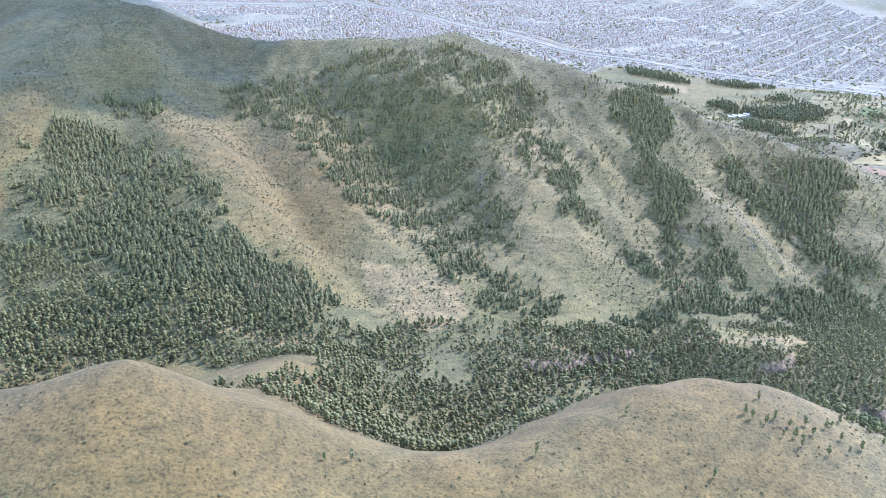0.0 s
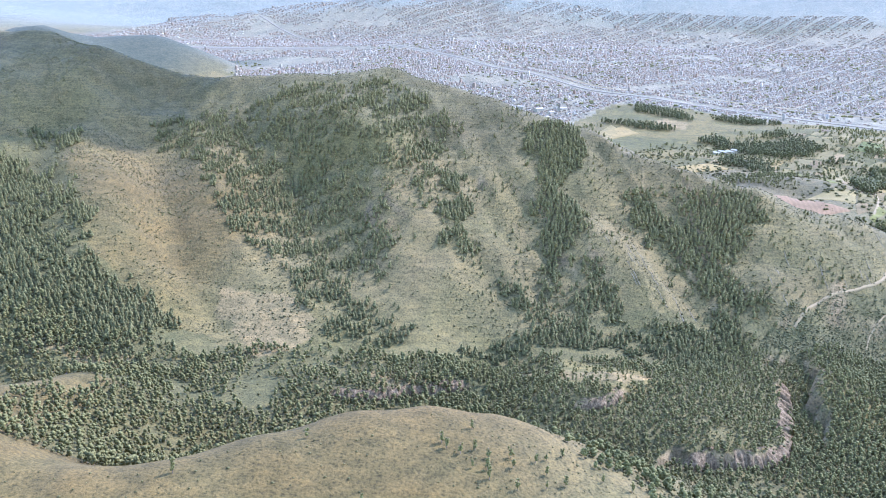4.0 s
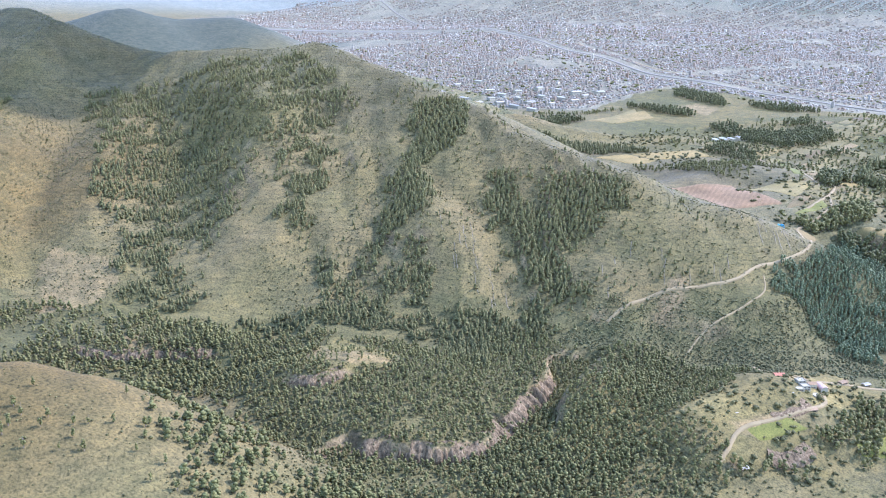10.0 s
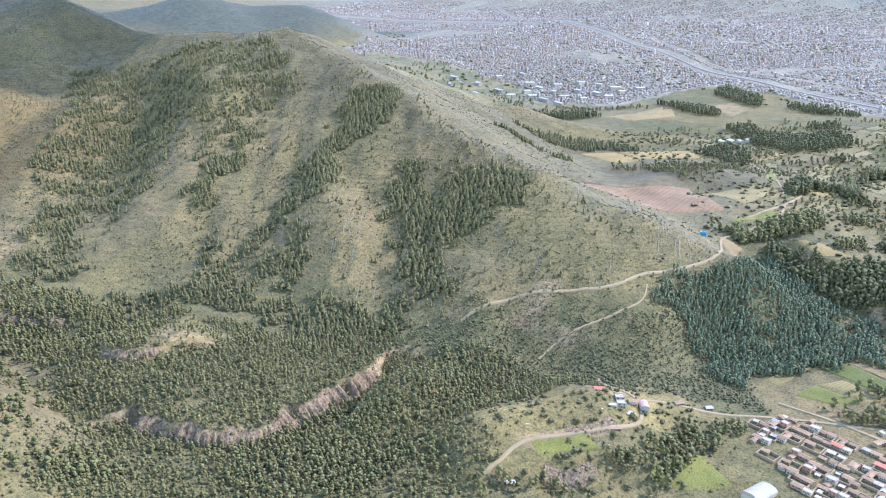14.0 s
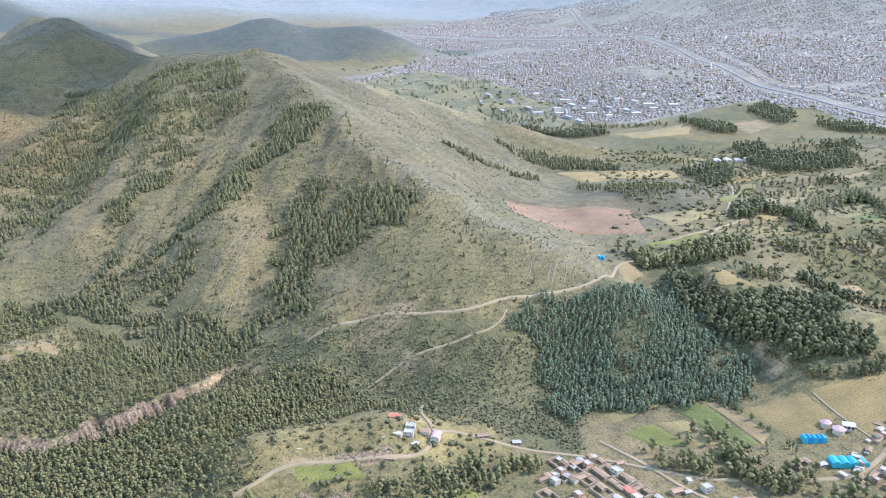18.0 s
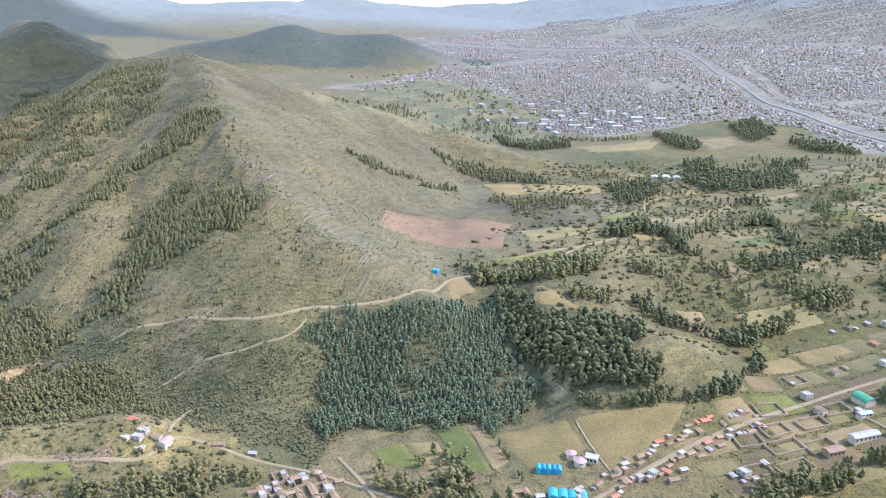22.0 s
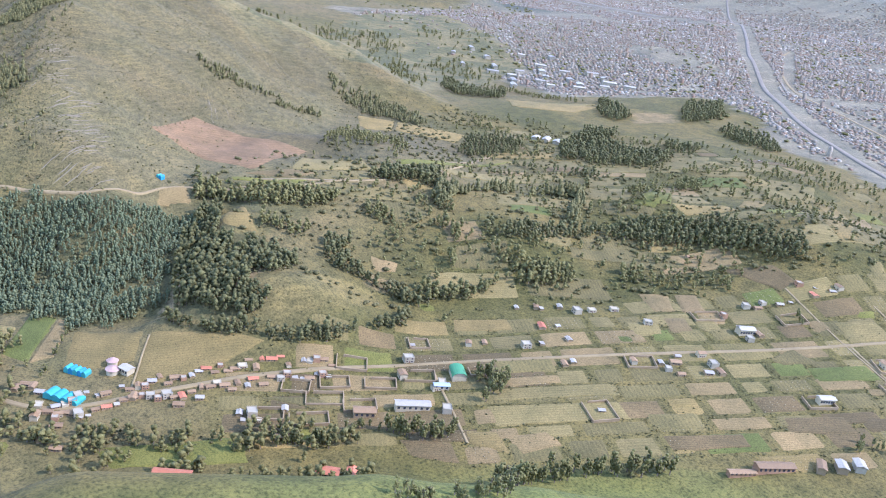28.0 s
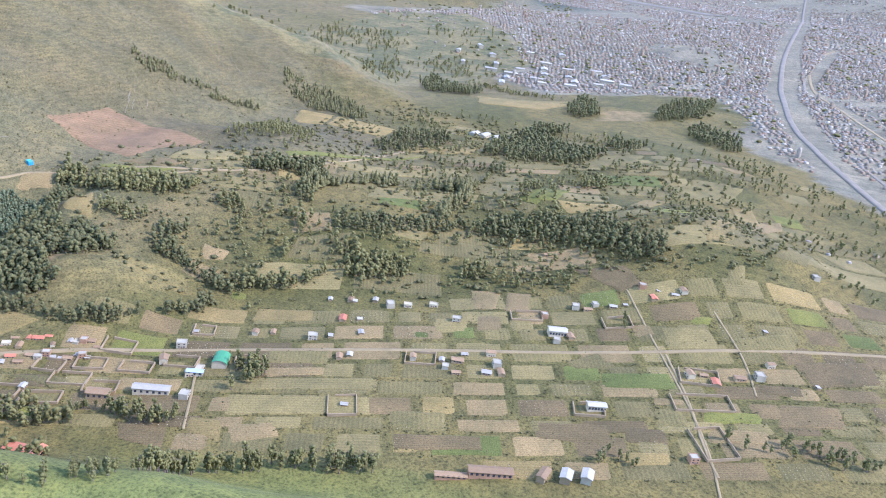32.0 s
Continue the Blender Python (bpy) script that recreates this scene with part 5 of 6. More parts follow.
# ---- fluted cliff above the river bed ----
CLIFF_ROCK, nt_, b_ = material("cliff_rock", 0.95)
p_ = where(nt_)
mp_ = nt_.nodes.new("ShaderNodeMapping")
mp_.inputs["Scale"].default_value = (1.0, 1.0, 0.15)
nt_.links.new(p_, mp_.inputs["Vector"])
col_ = ramp(nt_, noise_node(nt_, 0.9, 5, 0.75, mp_.outputs["Vector"]), [(0.36, (0.06, 0.042, 0.018)), (0.5, (0.165, 0.112, 0.052)), (0.66, (0.30, 0.215, 0.108))])
nt_.links.new(col_, b_.inputs["Base Color"])
bump(nt_, b_, noise_node(nt_, 0.9, 4, 0.7, mp_.outputs["Vector"]), 0.8, 0.6)


def cliff(label, line, back, proud, seed):
    """A fluted scarp: pillars and gullies of earth and rock from the foot line up to the ground behind it, on its left."""
    p = np.array(line, float)
    run = np.concatenate([[0], np.cumsum(np.hypot(*np.diff(p, axis=0).T))])
    n, rows = int(run[-1] / 0.55), 11
    s = np.linspace(0, run[-1], n)
    foot = np.stack([np.interp(s, run, p[:, k]) for k in (0, 1)], -1)
    for k in range(3):
        foot[1:-1] = (foot[:-2] + 2 * foot[1:-1] + foot[2:]) / 4
    d = np.gradient(foot, axis=0)
    out = np.stack([d[:, 1], -d[:, 0]], -1) / np.linalg.norm(d, axis=1)[:, None]
    end = np.clip(np.minimum(s, run[-1] - s) / 5.0, 0, 1)
    top = foot - out * (back * (0.8 + 0.35 * vnoise(s / 6.0, np.full(n, seed + 0.5))))[:, None]
    low = foot + out * 0.8
    za, zb = surface(low[:, 0], low[:, 1]) - 0.6, surface(top[:, 0], top[:, 1]) + 0.25
    v = np.linspace(0, 1, rows)[None]
    flute = proud * (0.55 - np.abs(vnoise(s / 2.4, np.full(n, seed + 3.1))) - 0.45 * np.abs(vnoise(s / 0.95, np.full(n, seed + 7.7))))
    q = (v ** 1.7)[..., None]
    P = low[:, None] * (1 - q) + top[:, None] * q
    wave = 0.35 * vnoise(s[:, None] / 1.4 + 0 * v, 5.0 * v + seed + 0 * s[:, None])
    P = P + out[:, None] * ((flute[:, None] * np.sin(np.pi * np.clip(v, 0.02, 0.9)) ** 0.5 + 0.5 + wave) * end[:, None] * (1 - v ** 6))[..., None]
    z = za[:, None] * (1 - v) + zb[:, None] * v + 0.25 * vnoise(s[:, None] / 1.1 + 0 * v, 7.0 * v + 0 * s[:, None])
    return tagged(sheet("cliff", P[..., 0], P[..., 1], z, None, CLIFF_ROCK), label, "cliff", kind="structure")


cliff("fluted cliff of reddish earth and grey rock above the river bed", [(214, 346), (226, 357), (241, 365), (262, 369), (276, 377), (284, 384)], 7.0, 3.0, 1)
cliff("fluted scarp of pale earth above the ravine", [(281, 387), (287, 396), (291, 411), (295, 428), (299, 445), (301, 460)], 9.0, 3.4, 2)
cliff("small grey cliff below a bare plateau", [(180, 391), (191, 393), (198, 398), (203, 409)], 4.0, 2.0, 3)
cliff("low grey cliff among scattered trees", [(52, 389), (69, 391), (92, 404), (119, 418)], 4.0, 1.8, 4)
cliff("cut bank of reddish earth beside the hamlet", [(407, 441), (415, 446), (422, 452), (425, 459)], 5.0, 0.7, 6)
cliff("gullied bank of pale brown earth", [(405, 417), (412, 418), (420, 422), (426, 430)], 9.0, 1.2, 5)

# ---- houses ----
def box(bm, x0, x1, y0, y1, z0, z1):
    v = [bm.verts.new(p) for p in ((x0, y0, z0), (x1, y0, z0), (x1, y1, z0), (x0, y1, z0), (x0, y0, z1), (x1, y0, z1), (x1, y1, z1), (x0, y1, z1))]
    for f in ((3, 2, 1, 0), (4, 5, 6, 7), (0, 1, 5, 4), (1, 2, 6, 5), (2, 3, 7, 6), (3, 0, 4, 7)):
        bm.faces.new([v[k] for k in f])


def gable(bm, w, d, z, rise, over=0.4, thick=0.15):
    """A pitched roof of two slabs, ridge along x."""
    for s in (-1, 1):
        e, r = (s * (d / 2 + over), z - over * rise / (d / 2)), (0.0, z + rise)
        pts = [(-w / 2 - over, e[0], e[1]), (w / 2 + over, e[0], e[1]), (w / 2 + over, r[0], r[1]), (-w / 2 - over, r[0], r[1])]
        lo = [bm.verts.new(p) for p in pts]
        hi = [bm.verts.new((p[0], p[1], p[2] + thick)) for p in pts]
        bm.faces.new(lo if s > 0 else lo[::-1]), bm.faces.new(hi[::-1] if s > 0 else hi)
        for k in range(4):
            bm.faces.new((lo[k], lo[(k + 1) % 4], hi[(k + 1) % 4], hi[k]))
    bmesh.ops.recalc_face_normals(bm, faces=bm.faces)


def house(name, w, d, tall, kind, wall_mat, roof_mat, label, windows=2):
    """A house at the origin, built once: walls, roof, door and windows with frames."""
    ob = empty(name, Matrix(), label, "house", "houses")
    bm = bmesh.new()
    box(bm, -w / 2, w / 2, -d / 2, d / 2, -1.2, tall)
    rise = 0.22 * d
    if kind == "gable":
        for s in (-1, 1):
            t = [bm.verts.new(p) for p in ((s * w / 2, -d / 2, tall), (s * w / 2, d / 2, tall), (s * w / 2, 0, tall + rise))]
            u = [bm.verts.new((p.co.x - s * 0.2, p.co.y, p.co.z)) for p in t]
            bm.faces.new(t), bm.faces.new(u[::-1])
    part("wall", bm, wall_mat, ob)
    bm = bmesh.new()
    if kind == "gable":
        gable(bm, w, d, tall, rise)
        part("roof", bm, roof_mat, ob)
    elif kind == "shed":
        box(bm, -w / 2 - 0.3, w / 2 + 0.3, -d / 2 - 0.4, d / 2 + 0.3, tall + 0.02, tall + 0.14)
        for p in bm.verts:
            p.co.z += 0.12 * (p.co.y + d / 2)
        part("roof", bm, roof_mat, ob)
    else:
        box(bm, -w / 2 - 0.1, w / 2 + 0.1, -d / 2 - 0.1, d / 2 + 0.1, tall, tall + 0.2)
        part("roof", bm, roof_mat, ob)
        for x0, x1, y0, y1 in ((-w / 2, w / 2, -d / 2, -d / 2 + 0.2), (-w / 2, w / 2, d / 2 - 0.2, d / 2), (-w / 2, -w / 2 + 0.2, -d / 2 + 0.2, d / 2 - 0.2), (w / 2 - 0.2, w / 2, -d / 2 + 0.2, d / 2 - 0.2)):
            bm = bmesh.new()
            box(bm, x0, x1, y0, y1, tall + 0.2, tall + 0.8)
            part("parapet", bm, wall_mat, ob)
    bm = bmesh.new()
    box(bm, -0.5, 0.5, -d / 2 - 0.06, -d / 2 + 0.04, 0, 2.0)
    part("door", bm, TIMBER, ob, "dark wooden door")
    floors = max(1, int(tall / 2.4))
    for fl in range(floors):
        for k in range(windows):
            for s in (-1, 1):
                x = (k + 0.5) / windows * w - w / 2
                if abs(x) < 1.2 and fl == 0 and s < 0:
                    continue
                z = 1.0 + 2.5 * fl
                bm = bmesh.new()
                y = s * d / 2
                box(bm, x - 0.6, x + 0.6, min(y, y + s * 0.08), max(y, y + s * 0.08), z, z + 1.1)
                wd = part("window", bm, TIMBER, ob)
                bm = bmesh.new()
                box(bm, x - 0.5, x + 0.5, min(y, y + s * 0.1), max(y, y + s * 0.1), z + 0.1, z + 1.0)
                part("pane", bm, GLASS, wd)
    return ob


MODELS = [
    house("adobe_house", 8.0, 4.6, 2.8, "gable", ADOBE, TILE, "adobe house with a weathered clay tile roof"),
    house("adobe_house", 6.0, 4.2, 2.6, "gable", ADOBE, TIN, "small adobe house with a pale tin roof"),
    house("whitewashed_house", 7.0, 5.0, 4.6, "gable", WHITEWASH, TILE, "two-storey whitewashed house with a clay tile roof"),
    house("brick_house", 6.0, 5.5, 5.0, "flat", BRICKWORK, RENDERED, "unfinished two-storey brick house with a flat roof"),
    house("concrete_house", 7.0, 6.0, 4.8, "flat", RENDERED, RENDERED, "grey two-storey house with a flat concrete roof"),
    house("shed", 4.2, 3.2, 2.2, "shed", ADOBE, TIN, "small adobe shed with a bright tin roof", 1),
    house("white_house", 6.5, 5.0, 2.8, "flat", WHITEWASH, WHITEWASH, "single-storey white house with a flat roof"),
    house("orange_roofed_house", 8.5, 5.0, 2.8, "gable", ADOBE, RED_TILE, "adobe house with a bright orange tile roof"),
]


def place(model, x, y, turn, scale=1.0):
    z = min(float(surface(x + a, y + b)) for a in (-2.5, 2.5) for b in (-2.5, 2.5)) + 0.3
    ob = copy_thing(MODELS[model], pose(x, y, z, 0, 0, turn))
    ob.scale = (scale, scale, 0.8 * scale)
    return ob


hrng = np.random.default_rng(29)
BASE_TURN = 60.0
# the hamlet by the bare pit
for k, (x, y) in enumerate([(411, 477), (378, 481), (384, 466), (421, 476), (427, 479), (420, 468), (416, 462), (425, 456), (417, 447), (433, 458), (383, 407), (394, 409), (390, 437), (445, 499), (458, 508), (423, 472), (428, 470)]):
    place((7, 6, 5, 4, 2, 6, 5, 0, 5, 5, 6, 1, 5, 0, 1, 4, 6)[k], x, y, 20 + 30 * hrng.random(), 0.45 if k in (2, 6, 8, 9, 12) else 0.62)
# the village on the river terrace: walled compounds in rows
YARDS = []
VILLAGE = [(473, 510), (499, 519), (541, 500), (556, 484), (530, 455), (500, 455), (484, 490)]
for i in range(-8, 10):
    for j in range(-8, 10):
        p = Vector((512, 487)) + Matrix.Rotation(radians(-22), 2) @ Vector((i * 9.2 + 1.0 * hrng.normal(), j * 6.6 + 0.6 * hrng.normal()))
        if not inside(np.array(p.x), np.array(p.y), VILLAGE) or hrng.random() < 0.1:
            continue
        YARDS.append((p.x, p.y))
        for k in range(int(hrng.integers(1, 4))):
            q = p + Matrix.Rotation(radians(-22), 2) @ Vector(((-2.2, 2.3, -2.0)[k], (1.7, 1.5, -1.7)[k]))
            place(int(hrng.choice(8, p=(0.50, 0.10, 0.08, 0.08, 0.06, 0.10, 0.04, 0.04))), q.x, q.y, (-22, -22, 68)[k] + 3 * hrng.normal(), 0.44 + 0.18 * hrng.random())
# houses along both sides of the road
row = [(594, 562), (597, 587), (605, 617), (614, 646), (627, 672)]
for (x0, y0), (x1, y1) in zip(row, row[1:]):
    d = math.hypot(x1 - x0, y1 - y0)
    t = math.degrees(math.atan2(y1 - y0, x1 - x0))
    for side in (-1, 1):
        s = 2.0
        while s < d:
            off = side * (2.9 + 6.0 * hrng.random() ** 1.5)
            if hrng.random() < 0.95:
                place(int(hrng.choice(8, p=(0.42, 0.10, 0.07, 0.14, 0.05, 0.12, 0.05, 0.05))), x0 + (x1 - x0) * s / d - off * (y1 - y0) / d, y0 + (y1 - y0) * s / d + off * (x1 - x0) / d, t + 90 * (hrng.random() < 0.3) + 5 * hrng.normal(), 0.4 + 0.2 * hrng.random())
            s += 2.5 + 1.6 * hrng.random()
# lower village by the stream
LOWER = [(491, 517), (504, 519), (506, 512), (532, 512), (538, 505), (544, 508), (543, 501), (536, 514), (534, 522), (542, 520), (555, 519), (559, 522), (572, 561), (578, 562), (570, 555), (569, 559), (587, 559), (593, 561), (599, 562), (599, 568), (603, 570), (604, 561), (594, 556), (618, 557), (609, 554), (583, 514), (586, 511), (588, 515), (573, 494), (616, 605), (634, 623), (642, 627), (637, 627), (616, 614), (601, 592)]
for k, (x, y) in enumerate(LOWER):
    place((0, 0, 1, 0, 7, 3, 0, 1, 6, 4, 1, 0, 0, 1, 0, 0, 6, 0, 3, 0, 1, 0, 2)[k % 23], x, y, -30 + 90 * (k % 2) + 6 * hrng.normal(), 0.46 + 0.2 * hrng.random())
# farms in the plain
FARMS = [(646, 697), (626, 718), (636, 708), (657, 765), (665, 787), (647, 786), (639, 743), (680, 768), (630, 799), (646, 814), (624, 790), (660, 665), (678, 697), (641, 640), (639, 622), (657, 630), (652, 793), (649, 823), (633, 800), (637, 810), (654, 836), (660, 773), (677, 835), (642, 751), (681, 773), (698, 797), (710, 814), (713, 831), (725, 820), (718, 808), (718, 867), (718, 876), (695, 878), (701, 902), (707, 914), (712, 941), (721, 950), (704, 937), (639, 925), (765, 964)]
FARMS += [(772, 902), (782, 908), (785, 921), (785, 943), (807, 949), (716, 753), (815, 857), (662, 704), (660, 709), (667, 687), (741, 1038), (542, 1166), (706, 808), (712, 806), (722, 828), (728, 826), (707, 820), (700, 908), (710, 920), (715, 935), (696, 898), (720, 945), (775, 908), (789, 930)]
for k, (x, y) in enumerate(FARMS):
    place(int(hrng.choice(8, p=(0.22, 0.2, 0.1, 0.14, 0.1, 0.12, 0.08, 0.04))), x, y, BASE_TURN + 90 * int(hrng.integers(0, 2)) + 5 * hrng.normal(), 0.5 + 0.22 * hrng.random())
for ob in MODELS:
    for o in (*ob.children_recursive, ob):
        bpy.data.objects.remove(o)


def arch_hall(name, x, y, turn, w, d, tall, skin, label):
    """A hall under a barrel roof."""
    ob = empty(name, pose(x, y, float(surface(x, y)), 0, 0, turn), label, "hall")
    bm = bmesh.new()
    box(bm, -w / 2, w / 2, -d / 2, d / 2, -1.0, tall * 0.55)
    part("wall", bm, WHITEWASH, ob)
    bm = bmesh.new()
    n, rows = 10, []
    for s in (-1, 1):
        for r in (1.0, 0.96):
            rows.append([bm.verts.new((s * (w / 2 + 0.3), -math.cos(math.pi * k / n) * (d / 2 + 0.3) * r, tall * 0.55 + math.sin(math.pi * k / n) * tall * 0.5 * r)) for k in range(n + 1)])
    for k in range(n):
        for a, b in ((0, 2), (3, 1), (2, 3), (1, 0)):
            bm.faces.new((rows[a][k], rows[b][k], rows[b][k + 1], rows[a][k + 1]))
    bmesh.ops.recalc_face_normals(bm, faces=bm.faces)
    part("roof", bm, skin, ob)
    for s in (-1, 1):
        bm = bmesh.new()
        c = [bm.verts.new((s * (w / 2 - 0.1), -math.cos(math.pi * k / n) * d / 2 * 0.95, tall * 0.55 + math.sin(math.pi * k / n) * tall * 0.47)) for k in range(n + 1)]
        e = [bm.verts.new((p.co.x - s * 0.2, p.co.y, p.co.z)) for p in c]
        bm.faces.new(c), bm.faces.new(e[::-1])
        part("end_wall", bm, RENDERED, ob)
    bm = bmesh.new()
    box(bm, w / 2, w / 2 + 0.1, -1.6, 1.6, 0, tall * 0.5)
    part("gate", bm, TIMBER, ob)
    return ob


arch_hall("green_hall", 659, 719, 150, 9, 6.5, 4.2, GREEN_SHEET, "hall under a bright green barrel roof")
arch_hall("grey_hall", 488, 451, 62, 13, 8, 4.2, TIN, "long hall under a pale grey barrel roof")
arch_hall("pink_hall", 432, 480, 115, 6, 4.0, 3.0, PINK_TIN, "striped pink and white barrel-roofed hall")


def long_block(name, x, y, turn, w, d, tall, wall_mat, roof_mat, label, bays=6):
    ob = empty(name, pose(x, y, float(surface(x, y)), 0, 0, turn), label, "building")
    bm = bmesh.new()
    box(bm, -w / 2, w / 2, -d / 2, d / 2, -1.0, tall)
    part("wall", bm, wall_mat, ob)
    bm = bmesh.new()
    gable(bm, w, d, tall, 0.16 * d)
    part("roof", bm, roof_mat, ob)
    for k in range(bays):
        bm = bmesh.new()
        u = (k + 0.5) / bays * w - w / 2
        box(bm, u - 0.5, u + 0.5, -d / 2 - 0.06, -d / 2 + 0.02, 0.9, 2.0)
        part("window", bm, GLASS, ob)
    return ob


long_block("white_building", 668, 686, 62, 15, 4.2, 2.8, WHITEWASH, TIN, "long white building with a pale roof beside the road")
long_block("white_building", 770, 846, 62, 8, 3.6, 2.8, WHITEWASH, TIN, "white farm building with a grey roof in the fields")
long_block("white_building", 712, 872, 62, 9, 5, 3.0, WHITEWASH, TIN, "low white building beside the straight road")
long_block("red_roofed_building", 687, 632, 50, 8, 4.5, 2.6, BRICKWORK, RED_TILE, "building with a bright red tile roof")
long_block("red_roofed_building", 694, 638, 140, 6, 4, 2.4, BRICKWORK, RED_TILE, "lower building with a bright red tile roof")
long_block("red_roofed_school", 662, 583, 55, 13, 4, 2.6, WHITEWASH, RED_TILE, "long school building with a red tile roof", 9)
long_block("brick_kiln_shed", 782, 782, 62, 17, 4, 2.6, BRICKWORK, TILE, "long low brick shed with an orange roof", 8)
long_block("white_hall", 582, 596, 20, 5, 4, 2.6, WHITEWASH, TIN, "white hall beside two round thatched roofs", 3)
for k in range(4):
    long_block("white_works", 380 + 9 * k, 1050 + 5 * k, 120, 11 + 3 * (k % 2), 6, 2.6 + 0.5 * (k % 2), WHITEWASH, TIN, "low white works building among trees on the valley side", 3)


def round_hut(x, y, r):
    ob = empty("round_pavilion", pose(x, y, float(surface(x, y))), "round pavilion with a pale pink conical roof", "pavilion", "round pavilions")
    for name, mat, prof in (("wall", WHITEWASH, ((r * 0.85, -0.6), (r * 0.85, 2.4), (0, 2.4))), ("roof", PINK_TIN, ((r * 1.05, 2.3), (r * 0.5, 3.1), (0.05, 3.7)))):
        bm = bmesh.new()
        rings = [[bm.verts.new((q * math.cos(a * math.pi / 9), q * math.sin(a * math.pi / 9), z)) for a in range(18)] for q, z in prof]
        for p, q in zip(rings, rings[1:]):
            for k in range(18):
                bm.faces.new((p[k], p[(k + 1) % 18], q[(k + 1) % 18], q[k]))
        bm.faces.new(rings[0][::-1])
        part(name, bm, mat, ob)
    return ob


round_hut(573, 593, 2.5)
round_hut(579, 591, 3.0)


def greenhouse(x, y, turn, bays, w, d, skin, label):
    """Plastic tunnels side by side on posts."""
    ob = empty("greenhouse", pose(x, y, float(surface(x, y)), 0, 0, turn), label, "greenhouse", "greenhouses")
    for b in range(bays):
        x0 = (b - bays / 2) * w
        bm = bmesh.new()
        n = 6
        lo = [bm.verts.new((x0 + 0.06 + (w - 0.12) * k / n, -d / 2, 1.8 + 0.9 * math.sin(math.pi * k / n))) for k in range(n + 1)]
        hi = [bm.verts.new((p.co.x, d / 2, p.co.z)) for p in lo]
        for k in range(n):
            bm.faces.new((lo[k], lo[k + 1], hi[k + 1], hi[k]))
        for e, f in ((lo, True), (hi, False)):
            q = [bm.verts.new((p.co.x, p.co.y, -0.3)) for p in (e[0], e[-1])]
            bm.faces.new([*e, q[1], q[0]] if f else [q[0], q[1], *e[::-1]])
        for e, f in ((0, 1), (-1, 0)):
            q = [bm.verts.new((lo[e].co.x, yy, -0.3)) for yy in (-d / 2, d / 2)]
            bm.faces.new((lo[e], hi[e], q[1], q[0]))
        part("tunnel", bm, skin if b % 2 else (BLUE_SHEET if skin is BLUE_DEEP else skin), ob)
    return ob


greenhouse(571, 579, 35, 5, 2.2, 4.0, BLUE_DEEP, "row of small blue plastic greenhouse tunnels")
greenhouse(587, 569, 35, 4, 4.0, 6.0, BLUE_SHEET, "wide turquoise plastic-sheeted greenhouse")
greenhouse(422, 673, 20, 2, 2.2, 3.0, BLUE_DEEP, "small blue-roofed shelter at the bend of the road")


def enclosure(x, y, turn, w, d, gap):
    """Adobe walls round a yard, with an opening."""
    ob = empty("adobe_enclosure", pose(x, y, float(surface(x, y)), 0, 0, turn), "bare yard enclosed by low brown adobe walls", "enclosure", "walled yards")
    m = Matrix.Rotation(radians(turn), 2)
    for x0, y0, x1, y1 in ((-w / 2, -d / 2, w / 2, -d / 2), (w / 2, -d / 2, w / 2, d / 2), (w / 2, d / 2, -w / 2 + gap, d / 2), (-w / 2, d / 2, -w / 2, -d / 2)):
        n = max(2, int(math.hypot(x1 - x0, y1 - y0) / 2.5))
        bm = bmesh.new()
        a = math.atan2(y1 - y0, x1 - x0)
        rows = []
        for k in range(n + 1):
            px, py = x0 + (x1 - x0) * k / n, y0 + (y1 - y0) * k / n
            q = m @ Vector((px, py))
            z = float(surface(x + q.x, y + q.y) - surface(x, y))
            rows.append([bm.verts.new((px + s * 0.22 * math.sin(a), py - s * 0.22 * math.cos(a), z + h)) for s, h in ((-1, -0.5), (-1, 1.3), (1, 1.3), (1, -0.5))])
        for p, q in zip(rows, rows[1:]):
            for k in range(3):
                bm.faces.new((p[k], p[k + 1], q[k + 1], q[k]))
        bm.faces.new(rows[0]), bm.faces.new(rows[-1][::-1])
        bmesh.ops.recalc_face_normals(bm, faces=bm.faces)
        part("wall", bm, ADOBE, ob)
    return ob


for x, y, w, d in ((629, 652, 12, 8), (627, 682, 14, 9), (646, 685, 14, 8), (643, 658, 16, 9), (655, 668, 14, 8), (640, 632, 14, 8), (652, 645, 16, 8), (626, 722, 10, 9), (650, 704, 14, 9), (635, 668, 13, 8), (700, 800, 14, 10), (775, 905, 18, 12), (790, 890, 26, 12), (716, 752, 12, 14), (812, 872, 14, 20), (662, 730, 10, 7), (769, 843, 13, 9), (690, 870, 16, 10), (720, 905, 14, 10)):
    enclosure(x, y, (68 if x < 560 else 60) + 4 * hrng.normal(), w, d, 3.0)
for x, y in YARDS[::2]:
    enclosure(x, y, -22 + 2 * hrng.normal(), 8.4, 6.0, 2.0)
long_block("blue_roofed_shed", 663, 706, 62, 7, 2.6, 2.4, RENDERED, PALE_BLUE, "narrow shed with a pale blue roof", 3)
long_block("orange_roofed_building", 661, 666, 62, 9, 4.5, 2.8, ADOBE, TILE, "low courtyard building with an orange tile roof", 4)
long_block("brick_kiln_shed", 776, 768, 62, 12, 2.6, 1.8, BRICKWORK, TILE, "long low brick shed with an orange roof", 6)
long_block("farm_shed", 802, 813, 130, 6, 4, 2.6, RENDERED, TIN, "shed with a pale curved tin roof", 2)
long_block("farm_shed", 798, 806, 130, 6, 4, 2.6, ADOBE, TIN, "adobe shed with a pale tin roof", 2)
